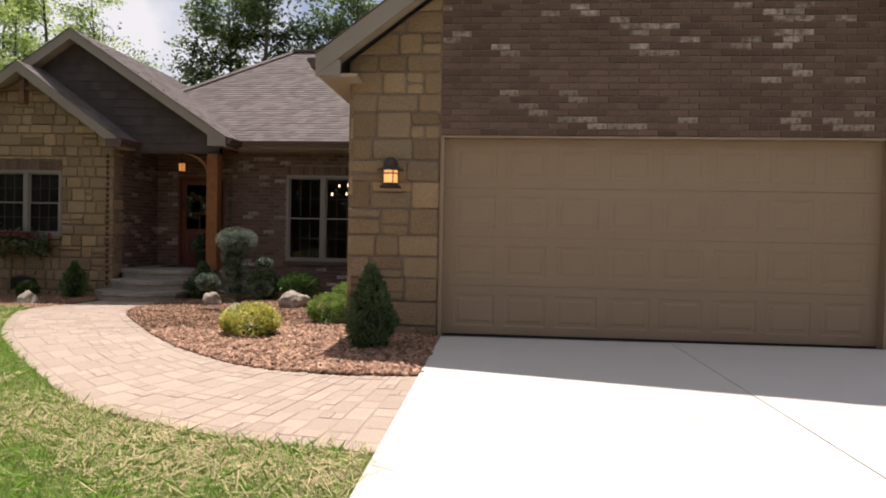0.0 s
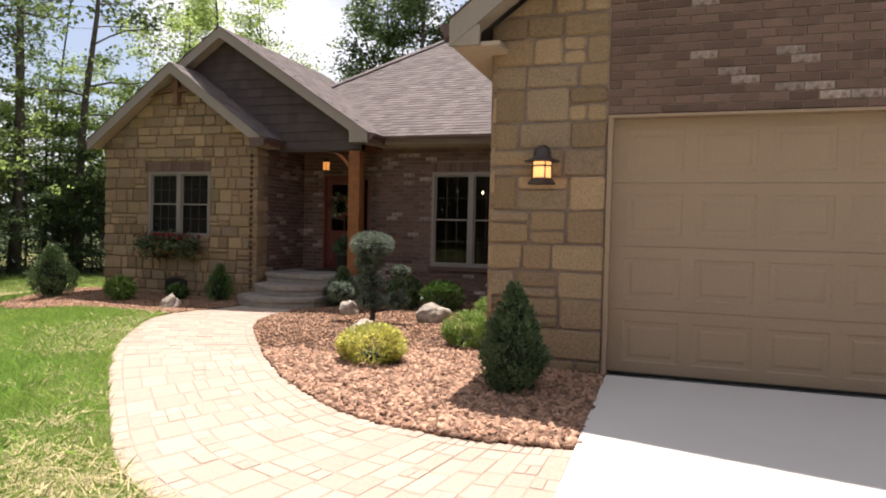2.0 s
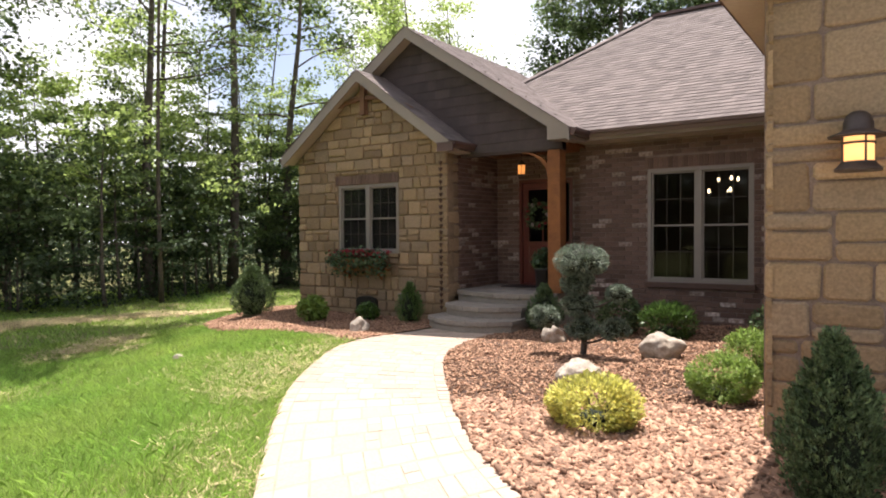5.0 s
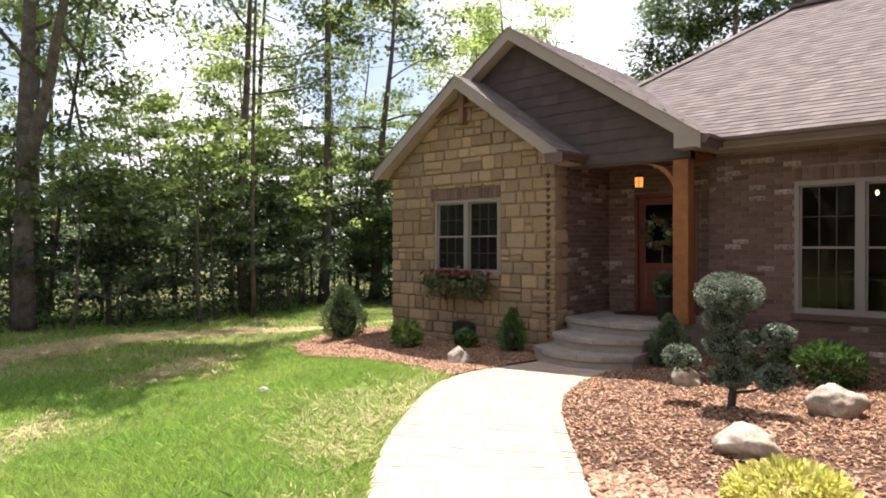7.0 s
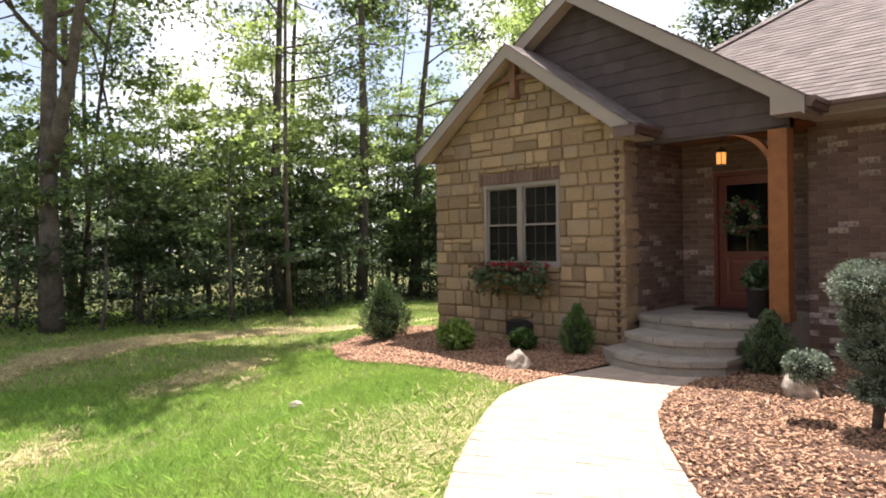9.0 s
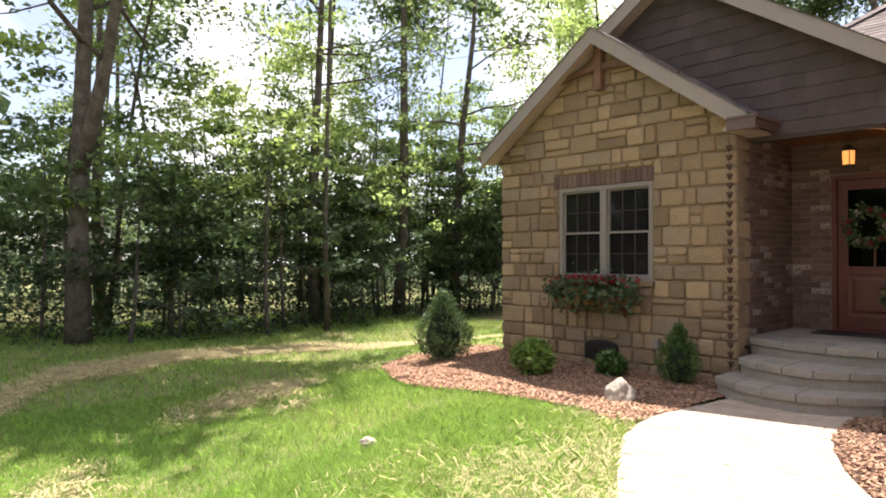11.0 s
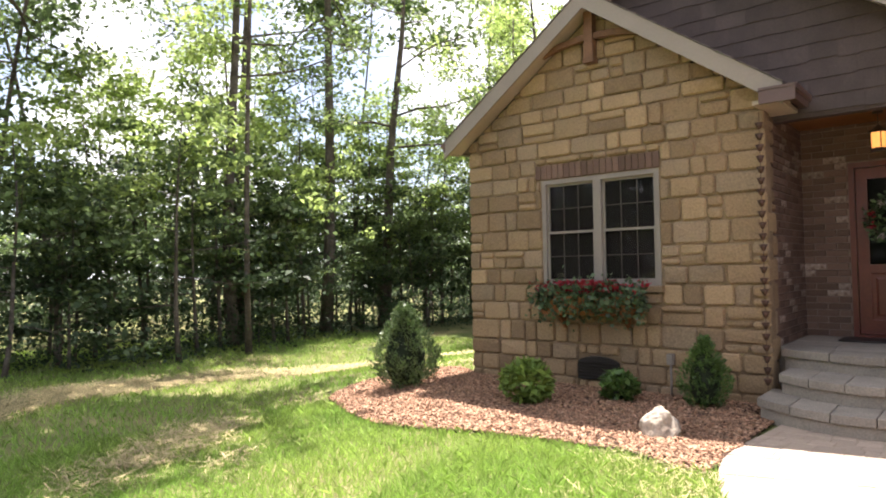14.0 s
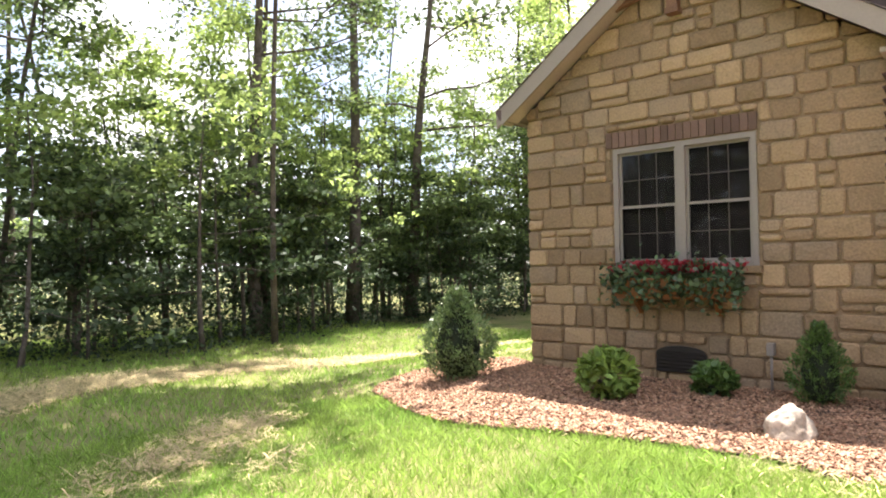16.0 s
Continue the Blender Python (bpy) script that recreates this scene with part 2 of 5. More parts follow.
PATH_OUT = smooth_line([(0.04, -4.42), (-0.76, -4.28), (-1.41, -4.08), (-2.35, -3.6), (-3.4, -2.63), (-4.65, -1.38), (-5.4, -0.5), (-5.95, 0.3), (-6.45, 1.1), (-6.76, 1.75), (-6.99, 2.7), (-6.95, 3.5), (-6.9, 4.2)], 90)
PATH_IN = smooth_line([(0.04, -2.3), (-0.45, -2.36), (-0.95, -2.33), (-1.73, -2.08), (-2.75, -1.25), (-3.6, -0.3), (-4.0, 0.2), (-4.45, 0.78), (-5.0, 1.6), (-5.35, 2.35), (-5.58, 3.05), (-5.66, 3.6), (-5.7, 4.2)], 90)
BED_LEFT = smooth_line([(-6.96, 2.7), (-6.95, 1.92), (-7.6, 2.17), (-8.4, 2.05), (-9.3, 2.0), (-10.1, 2.12), (-10.9, 2.48), (-11.7, 2.95), (-12.55, 3.55), (-12.6, 4.3), (-11.6, 5.2)], 70)


def inside(x, y, ring):
    hit = False
    for (ax, ay), (bx, by) in zip(ring, ring[1:] + ring[:1]):
        if (ay > y) != (by > y) and x < (bx - ax) * (y - ay) / (by - ay) + ax:
            hit = not hit
    return hit


RING_PATH = [(p.x, p.y) for p in PATH_OUT] + [(p.x, p.y) for p in PATH_IN[::-1]]
RING_BED_R = [(p.x, p.y) for p in PATH_IN] + [(-5.5, 6.2), (-1.15, 6.2), (-1.15, 0.02), (0.03, 0.02)]
RING_BED_L = [(p.x, p.y) for p in BED_LEFT] + [(-11.0, 4.9), (-7.0, 4.9)]

# ---- ground ----
g = Build()
xs = [-200, -120, -70, -45, -34] + [-28 + i * 0.5 for i in range(60)] + [2.5, 4, 6, 8, 12, 20, 40, 80, 150, 200]
ys = [-200, -120, -60, -30, -18] + [-12 + i * 0.5 for i in range(70)] + [24, 28, 34, 45, 70, 120, 200]
gv = [(x, y, ground_z(x, y)) for y in ys for x in xs]
nx = len(xs)
g.add(gv, [(j * nx + i, j * nx + i + 1, (j + 1) * nx + i + 1, (j + 1) * nx + i) for j in range(len(ys) - 1) for i in range(nx - 1)])
ground = structure("ground", g, M_TURF, "lawn soil with thin turf and dry straw", "ground")

driveway = structure("driveway", Build().box(0.05, 6.59, -15.9, -0.03, -0.3, -0.03), M_CONCRETE, "pale broom-finished concrete driveway with control joints", "driveway")
for i, (x0, x1) in enumerate(((0.045, 2.834), (2.839, 6.6))):
    for y0, y1 in ((-3.4, -0.02), (-7.4, -3.405), (-16, -7.405)):
        put("concrete_slab", Build().box(x0, x1, y0, y1, -0.25, 0.004 * i), M_CONCRETE, driveway)

sand = Build()
for i in range(89):
    a, b, c, d = PATH_OUT[i], PATH_OUT[i + 1], PATH_IN[i + 1], PATH_IN[i]
    sand.slab([(p.x, p.y, ground_z(p.x, p.y) + 0.002) for p in (a, b, c, d)], (0, 0, 0.022))
walkway = structure("walkway", sand, M_SAND, "curved walkway of tan concrete pavers with sanded joints", "walkway")


def bed(name, ring, label):
    b = bmesh.new()
    x0, x1 = min(p[0] for p in ring), max(p[0] for p in ring)
    y0, y1 = min(p[1] for p in ring), max(p[1] for p in ring)
    vs = [b.verts.new((x, y, 0)) for x, y in ring]
    b.faces.new(vs)
    bmesh.ops.triangulate(b, faces=b.faces[:])
    bmesh.ops.subdivide_edges(b, edges=b.edges[:], cuts=4, use_grid_fill=True)
    for v in b.verts:
        v.co.z = ground_z(v.co.x, v.co.y) + 0.03 + 0.018 * noise.noise((v.co.x * 2.1, v.co.y * 2.1, 3))
    me = bpy.data.meshes.new(name)
    b.to_mesh(me)
    b.free()
    me.materials.append(M_MULCHBED)
    return tagged(new(name, me), label, "flower bed", "", "structure")


bed("mulch_bed_1", RING_BED_R, "mulched bed of reddish bark chips beside the walkway")
bed("mulch_bed_2", RING_BED_L, "mulched bed of reddish bark along the stone wall")

# ---- house: plan ----
PITCH = 0.744
WING = dict(x0=-11.0, x1=-7.17, cx=-9.04, half=2.13, eave=3.07, pitch=0.717)
BIG = dict(cx=-8.24, half=3.37, eave=3.165, pitch=0.663)
GAR = dict(x0=-1.17, x1=6.53, cx=2.68, half=4.17, eave=3.38, pitch=PITCH)


def wall_with_hole(name, x0, x1, z0, z1, y0, y1, holes, material, label, top=None):
    """A wall along x, from y0 back to y1, with openings (x0, x1, z0, z1); top: a gable's peak (x, z) above it."""
    b = Build()
    xs = sorted({x0, x1, *(h[0] for h in holes), *(h[1] for h in holes)})
    for a, c in zip(xs, xs[1:]):
        cuts = sorted((h[2], h[3]) for h in holes if h[0] <= a and h[1] >= c)
        z = z0
        for lo, hi in cuts:
            if lo > z:
                b.box(a, c, y0, y1, z, lo)
            z = hi
        if z < z1:
            b.box(a, c, y0, y1, z, z1)
    if top:
        b.slab([(x0, y0, z1), (x1, y0, z1), (top[0], y0, top[1])], (0, y1 - y0, 0))
    return structure(name, b, material, label, "wall")


GW = (-9.85, -8.30, 1.085, 2.435)
DW = (-3.97, -2.31, 0.605, 2.51)
DOORX = (-6.70, -5.56)
FLOOR = 0.42
wall_wing = wall_with_hole("wall_wing_front", WING["x0"], WING["x1"], -0.5, 3.02, 4.83, 5.03, [GW], M_MORTAR, "tan sandstone ashlar gable wall", (WING["cx"], 3.02 + 1.93 * WING["pitch"]))
wall_wing_left = structure("wall_wing_left", Build().box(-11.0, -10.8, 5.03, 13.5, -0.5, 3.05), M_MORTAR, "sandstone side wall", "wall")
wall_porch_left = structure("wall_porch_left", Build().box(-7.37, -7.21, 5.03, 6.85, -0.5, 3.0), M_JOINT, "brown brick side wall of the porch", "wall")
wall_entry = wall_with_hole("wall_entry", -7.37, -5.2, -0.5, 3.05, 6.69, 6.85, [(DOORX[0], DOORX[1], FLOOR, 2.50)], M_JOINT, "brown brick wall round the front door")
wall_jog = structure("wall_entry_right", Build().box(-5.2, -5.04, 6.362, 6.69, -0.5, 3.05), M_JOINT, "brown brick return wall", "wall")
wall_dining = wall_with_hole("wall_dining", -5.2, -1.0, -0.5, 3.05, 6.2, 6.36, [DW], M_JOINT, "brown brick wall with a twin window")
wall_garage = wall_with_hole("wall_garage_front", GAR["x0"], GAR["x1"], -0.5, 3.42, 0.04, 0.24, [(0.0, 5.36, -0.05, 2.5)], M_JOINT, "brown brick garage wall over the door", (GAR["cx"], 3.42 + 3.85 * PITCH))
wall_garage_left = structure("wall_garage_left", Build().box(-1.13, -0.93, 0.24, 6.2, -0.5, 3.4), M_JOINT, "brick side wall of the garage", "wall")
wall_garage_right = structure("wall_garage_right", Build().box(6.33, 6.53, 0.24, 13.5, -0.5, 3.4), M_JOINT, "brick side wall of the garage", "wall")
wall_back = structure("wall_back", Build().box(-11.03, 6.53, 13.5, 13.7, -0.5, 3.05), M_JOINT, "rear wall of the house", "wall")

# ---- roofs ----
def shingles(build, a, b, c, d, across=0.19, course=0.135, seed=1):
    """Overlapping tabs on the sloping quad a-b (eave) c-d (top, over b and a)."""
    rnd = random.Random(seed)
    a, b, c, d = (Vector(p) for p in (a, b, c, d))
    n = (b - a).cross(d - a).normalized()
    if n.z < 0:
        n = -n
    rows = max(1, int(((d - a).length + (c - b).length) / 2 / course))
    for i in range(rows):
        u0, u1 = i / rows, min(1.0, (i + 1.25) / rows)
        l0, r0, l1, r1 = a.lerp(d, u0), b.lerp(c, u0), a.lerp(d, u1), b.lerp(c, u1)
        length = (r0 - l0).length
        k = max(1, int(length / across))
        off = rnd.random()
        edges = [0.0] + [min(1.0, max(0.0, (j + off + rnd.uniform(-0.10, 0.10)) / k)) for j in range(k)] + [1.0]
        for s, t in zip(edges, edges[1:]):
            if t - s < 0.002:
                continue
            h = rnd.uniform(0.009, 0.013)
            p, q, r, w = l0.lerp(r0, s), l0.lerp(r0, t), l1.lerp(r1, t), l1.lerp(r1, s)
            g2 = (q - p) * 0.012
            build.add([p + n * 0.001, q + n * 0.001, p + n * h + g2, q + n * h - g2, r + n * 0.003, w + n * 0.003],
                      [(2, 3, 4, 5), (0, 1, 3, 2), (0, 2, 5), (1, 4, 3)])


def roof_plane(name, ring, label, thick=0.10, fields=()):
    roof = structure(name, Build().slab(ring, (0, 0, -thick)), M_SHINGLE, label, "roof")
    b = Build()
    for k, q in enumerate(fields):
        shingles(b, *q, seed=len(name) + k)
    if fields:
        tagged(put("shingle_courses", b, M_SHINGLE, roof), "", "", "", "stuff")
    return roof


def gable_roof(tag, cx, half, eave, pitch, front, back, label):
    """Two slopes; the ridge runs back along y."""
    top = eave + half * pitch
    for side, s in (("left", -1), ("right", 1)):
        e = (cx + s * half, eave)
        ring = [(e[0], front, eave), (cx, front, top), (cx, back, top), (e[0], back, eave)]
        field = ((e[0], front - 0.04, eave + 0.02), (e[0], back, eave + 0.002), (cx, back, top + 0.002), (cx, front - 0.04, top + 0.02))
        roof_plane(f"roof_{tag}_{side}", ring, label, 0.10, [field])
    cap = Build()
    k = int((back - front) / 0.25)
    for i in range(k):
        y = front + i * 0.25
        h = 0.012 + 0.006 * (i % 2)
        cap.add([(cx - 0.13, y, top - 0.13 * pitch + h), (cx, y, top + h + 0.01), (cx + 0.13, y, top - 0.13 * pitch + h),
                 (cx - 0.13, y + 0.27, top - 0.13 * pitch + 0.006), (cx, y + 0.27, top + 0.012), (cx + 0.13, y + 0.27, top - 0.13 * pitch + 0.006)],
                [(0, 1, 4, 3), (1, 2, 5, 4), (0, 3, 4, 1), (1, 4, 5, 2)])
    structure(f"roof_{tag}_ridge", cap, M_SHINGLE, "row of ridge shingles", "roof")


def rake(tag, cx, half, eave, pitch, front, wall_y, depth=0.17):
    """Fascia boards up the two slopes of a gable, with the sloping soffit behind."""
    top = eave + half * pitch
    for side, s in (("left", -1), ("right", 1)):
        ex = cx + s * half
        b = Build().slab([(ex, front - 0.02, eave + 0.016), (cx, front - 0.02, top + 0.016), (cx, front - 0.02, top - depth * 1.2), (ex, front - 0.02, eave - depth * 1.2)], (0, 0.035, 0))
        structure(f"trim_rake_{tag}_{side}", b, M_TAUPE, "taupe painted rake board", "trim")
        so = Build().slab([(ex, front + 0.02, eave - 0.115), (cx, front + 0.02, top - 0.115), (cx, wall_y, top - 0.115), (ex, wall_y, eave - 0.115)], (0, 0, -0.02))
        structure(f"trim_soffit_{tag}_{side}", so, M_SOFFIT, "painted sloping soffit", "trim")


gable_roof("wing", WING["cx"], WING["half"], WING["eave"], WING["pitch"], 4.50, 9.0, "brown asphalt shingle gable roof")
rake("wing", WING["cx"], WING["half"], WING["eave"], WING["pitch"], 4.50, 4.83)
gable_roof("entry", BIG["cx"], BIG["half"], BIG["eave"], BIG["pitch"], 5.0, 9.6, "brown asphalt shingle gable roof over the entry")
rake("entry", BIG["cx"], BIG["half"], BIG["eave"], BIG["pitch"], 5.0, 5.32)
gable_roof("garage", GAR["cx"], GAR["half"], GAR["eave"], GAR["pitch"], -0.40, 12.0, "brown asphalt shingle garage roof")
rake("garage", GAR["cx"], GAR["half"], GAR["eave"], GAR["pitch"], -0.40, 0.04, 0.2)

# main hipped roof
EY, EZ, RY = 5.70, 3.19, 10.0
RZ = EZ + (RY - EY) * 0.717
HX = -5.05
roof_plane("roof_main_front", [(-9.35, EY, EZ), (3.0, EY, EZ), (3.0, RY, RZ), (HX, RY, RZ)], "brown asphalt shingle roof of the main house", 0.10,
           [((-9.35, EY, EZ + .002), (3.0, EY, EZ + .002), (3.0, RY, RZ + .002), (HX, RY, RZ + .002))])
roof_plane("roof_main_back", [(-9.35, 2 * RY - EY, EZ), (3.0, 2 * RY - EY, EZ), (3.0, RY, RZ), (HX, RY, RZ)], "brown asphalt shingle rear slope")
roof_plane("roof_main_hip", [(-9.35, EY, EZ), (HX, RY, RZ), (-9.35, 2 * RY - EY, EZ)], "brown asphalt shingle hip end")
hip = Build()
for i in range(22):
    u, w = i / 22, (i + 1.08) / 22
    p, q = Vector((-9.35, EY, EZ)).lerp(Vector((HX, RY, RZ)), u), Vector((-9.35, EY, EZ)).lerp(Vector((HX, RY, RZ)), min(1, w))
    hip.add([p + Vector((-.1, 0, -.05)), p + Vector((0, 0, .05)), p + Vector((0.1, -.1, -.02)), q + Vector((-.1, 0, -.05)), q + Vector((0, 0, .035)), q + Vector((0.1, -.1, -.02))], [(0, 1, 4, 3), (1, 2, 5, 4)])
structure("roof_main_hip_cap", hip, M_SHINGLE, "row of hip shingles", "roof")
structure("roof_main_ridge", Build().slab([(HX, RY - 0.12, RZ - 0.02), (3, RY - 0.12, RZ - 0.02), (3, RY + 0.12, RZ - 0.02), (HX, RY + 0.12, RZ - 0.02)], (0, 0, 0.06)), M_GUTTER, "dark ridge vent", "roof")


# ---- gutters, soffits ----
def gutter(name, p, q, out):
    """A box gutter from p to q; out: the way it faces."""
    p, q, o = Vector(p), Vector(q), Vector(out)
    prof = [(0, 0), (0, -0.11), (0.07, -0.12), (0.09, -0.06), (0.115, -0.05), (0.12, 0.0), (0.108, 0.0), (0.10, -0.04), (0.078, -0.05), (0.06, -0.105), (0.012, -0.098), (0.012, 0)]
    vs = [a + o * x + Vector((0, 0, z)) for a in (p, q) for x, z in prof]
    n = len(prof)
    b = Build().add(vs, [(i, (i + 1) % n, n + (i + 1) % n, n + i) for i in range(n)] + [tuple(range(6))[::-1], tuple(range(n, n + 6))])
    return tagged(put(name, b, M_GUTTER), "dark brown metal gutter along the eave", "gutter", "eave gutters")


gutter("gutter", (-4.88, EY, EZ - 0.01), (-1.2, EY, EZ - 0.01), (0, -1, 0))
gutter("gutter", (GAR["cx"] - GAR["half"], -0.36, GAR["eave"] - 0.01), (GAR["cx"] - GAR["half"], 5.7, GAR["eave"] - 0.01), (-1, 0, 0))
gutter("gutter", (WING["cx"] + WING["half"], 4.52, WING["eave"] - 0.0), (WING["cx"] + WING["half"], 5.24, WING["eave"] - 0.0), (1, 0, 0))
gutter("gutter", (WING["cx"] - WING["half"], 4.52, WING["eave"]), (WING["cx"] - WING["half"], 9.0, WING["eave"]), (-1, 0, 0))
gutter("gutter", (BIG["cx"] + BIG["half"], 5.02, BIG["eave"]), (BIG["cx"] + BIG["half"], 5.68, BIG["eave"] + 0.0), (1, 0, 0))
structure("trim_soffit_main", Build().box(-5.2, -1.2, EY + 0.02, 6.22, EZ - 0.17, EZ - 0.13), M_SOFFIT, "painted eave soffit", "trim")
structure("trim_fascia_main", Build().box(-4.88, -1.2, EY + 0.0, EY + 0.02, EZ - 0.17, EZ - 0.02), M_TAUPE, "taupe fascia board", "trim")
structure("trim_soffit_garage", Build().box(GAR["cx"] - GAR["half"] + 0.02, -1.0, -0.36, 5.7, GAR["eave"] - 0.24, GAR["eave"] - 0.2), M_SOFFIT, "painted eave soffit of the garage", "trim")
structure("trim_eave_return_garage", Build().box(GAR["cx"] - GAR["half"], -1.19, -0.41, -0.364, GAR["eave"] - 0.238, GAR["eave"] - 0.05), M_TAUPE, "boxed eave return", "trim")
structure("trim_eave_return_wing", Build().box(-7.12, -6.79, 4.44, 4.476, 2.89, 3.05).box(-7.12, -6.79, 4.43, 4.44, 3.02, 3.05), M_GUTTER, "brown metal end of the wing's eave gutter", "trim", bevel=0.004)
structure("trim_soffit_wing", Build().box(-7.2, -6.93, 4.52, 5.24, WING["eave"] - 0.16, WING["eave"] - 0.12), M_SOFFIT, "painted eave soffit of the wing", "trim")
structure("trim_eave_end_entry", Build().slab([(-4.874, 4.99, 3.14), (-4.874, 4.99, 2.995), (-5.26, 4.99, 2.995), (-5.26, 4.99, 3.38)], (0, 0.7, 0)), M_TAUPE, "boxed taupe eave end", "trim")

# entry gable: shake siding and the beam over the porch
siding = structure("wall_entry_gable", Build().slab([(-11.2, 5.32, 2.89), (-5.14, 5.32, 2.89), (-5.14, 5.32, 3.2), (BIG["cx"], 5.32, BIG["eave"] + BIG["half"] * BIG["pitch"] - 0.12), (-11.2, 5.32, 3.24)], (0, 0.15, 0)), M_SHAKE, "dark grey-brown shake siding in the entry gable", "wall")
beam = structure("trim_porch_beam", Build().box(-7.2, -5.14, 5.33, 5.48, 2.865, 3.0), M_SHAKE, "dark painted porch beam", "trim")
# timber colour only darkens the ceiling, to deepen the porch's shade
structure("ceiling_porch", Build().box(-7.22, -5.1, 5.48, 6.7, 2.97, 3.02), M_WOOD, "porch ceiling coloured dark for the shade in the porch", "ceiling")

# ---- shake siding in the entry gable ----
rnd = random.Random(5)
z = 2.90
while z < 5.15:
    half = (BIG["eave"] + BIG["half"] * BIG["pitch"] - 0.14 - z) / BIG["pitch"]
    x = BIG["cx"] - half if z > 3.15 else -7.2
    x = max(x, -9.6)
    xe = min(BIG["cx"] + half, -5.15)
    while x < xe - 0.03:
        w = min(rnd.uniform(0.16, 0.34), xe - x)
        low = rnd.uniform(-0.012, 0.012)
        one = Build().add([(x + .003, 5.315, z + .2), (x + w - .003, 5.315, z + .2), (x + w - .003, 5.30, z + low), (x + .003, 5.30, z + low), (x + .003, 5.32, z + low), (x + w - .003, 5.32, z + low)],
                          [(0, 3, 2, 1), (3, 4, 5, 2)])
        put("shake", one, M_SHAKE, siding)
        x += w
    z += 0.185


# ---- windows ----
def screen_mesh(name):
    """Fine woven mesh: half of it is holes."""
    m = bpy.data.materials.new(name)
    m.use_nodes = True
    n, l = m.node_tree.nodes, m.node_tree.links
    df, tr, ms = n.new("ShaderNodeBsdfDiffuse"), n.new("ShaderNodeBsdfTransparent"), n.new("ShaderNodeMixShader")
    df.inputs["Color"].default_value = (0.085, 0.066, 0.056, 1)
    ms.inputs["Fac"].default_value = 0.45
    l.new(tr.outputs["BSDF"], ms.inputs[1])
    l.new(df.outputs["BSDF"], ms.inputs[2])
    l.new(ms.outputs["Shader"], n["Material Output"].inputs["Surface"])
    return m


M_SCREEN = screen_mesh("insect_screen")


def twin_window(name, x0, x1, z0, z1, y, label, screens=False):
    """A pair of double-hung sashes with a grille in the glass."""
    w = thing(name, label, "window", kind="structure")
    fw = 0.055
    f = Build().box(x0, x0 + fw, y, y + 0.1, z0, z1).box(x1 - fw, x1, y, y + 0.1, z0, z1).box(x0 + fw, x1 - fw, y, y + 0.1, z1 - fw, z1).box(x0 + fw, x1 - fw, y - 0.01, y + 0.1, z0, z0 + fw)
    put("window_frame", f, M_FRAME, w)
    mid = (x0 + x1) / 2
    put("mullion", Build().box(mid - 0.05, mid + 0.05, y - 0.005, y + 0.1, z0 + fw, z1 - fw), M_FRAME, w)
    zm = (z0 + z1) / 2
    for a, b in ((x0 + fw, mid - 0.05), (mid + 0.05, x1 - fw)):
        for lo, hi, dy in ((z0 + fw, zm + 0.015, 0.03), (zm - 0.015, z1 - fw, 0.05)):
            s = 0.03
            r = Build().box(a, a + s, y + dy, y + dy + 0.03, lo, hi).box(b - s, b, y + dy, y + dy + 0.03, lo, hi)
            r.box(a + s, b - s, y + dy, y + dy + 0.03, lo, lo + s).box(a + s, b - s, y + dy, y + dy + 0.03, hi - s, hi)
            sash = put("sash", r, M_FRAME, w)
            pane = put("pane", Build().box(a + s, b - s, y + dy + 0.009, y + dy + 0.012, lo + s, hi - s), M_GLASS, sash)
            pane.visible_shadow = False
            g = Build()
            for k in (1, 2):
                gx = a + s + (b - a - 2 * s) * k / 3
                g.box(gx - 0.0045, gx + 0.0045, y + dy + 0.001, y + dy + 0.007, lo + s, hi - s)
            gz = (lo + hi) / 2
            g.box(a + s, b - s, y + dy + 0.002, y + dy + 0.0065, gz - 0.0045, gz + 0.0045)
            put("grille", g, M_GRILLE, sash)
            if screens:
                mesh = put("insect_screen", Build().box(a + 0.01, b - 0.01, y + 0.088, y + 0.09, lo + 0.01, hi - 0.02), M_SCREEN, sash, "fine dark insect screen")
                mesh.visible_shadow = False
    return w


M_GRILLE = mat("grille_bars", (0.085, 0.07, 0.06), 0.5, 0.05, 3, 40, 0)
twin_window("window_1", *GW, 4.82, "twin double-hung window with grilles in a sandstone wall", True)
twin_window("window_2", *DW, 6.20, "tall twin double-hung window with grilles in a brick wall")
structure("sill_window_1", Build().box(GW[0] - 0.04, GW[1] + 0.04, 4.74, 4.9, GW[2] - 0.07, GW[2]), M_STONE, "stone window sill", "window sill", bevel=0.008)
structure("sill_window_2", Build().box(DW[0] - 0.04, DW[1] + 0.04, 6.13, 6.26, DW[2] - 0.085, DW[2]), M_BRICK, "brick window sill", "window sill", bevel=0.006)


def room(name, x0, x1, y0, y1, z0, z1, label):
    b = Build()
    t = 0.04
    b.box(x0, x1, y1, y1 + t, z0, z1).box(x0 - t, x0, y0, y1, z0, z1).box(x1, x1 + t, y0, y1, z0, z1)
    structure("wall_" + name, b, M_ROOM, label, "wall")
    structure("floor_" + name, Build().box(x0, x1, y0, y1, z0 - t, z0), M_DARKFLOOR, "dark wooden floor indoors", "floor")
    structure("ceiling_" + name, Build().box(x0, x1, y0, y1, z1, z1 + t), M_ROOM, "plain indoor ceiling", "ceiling")


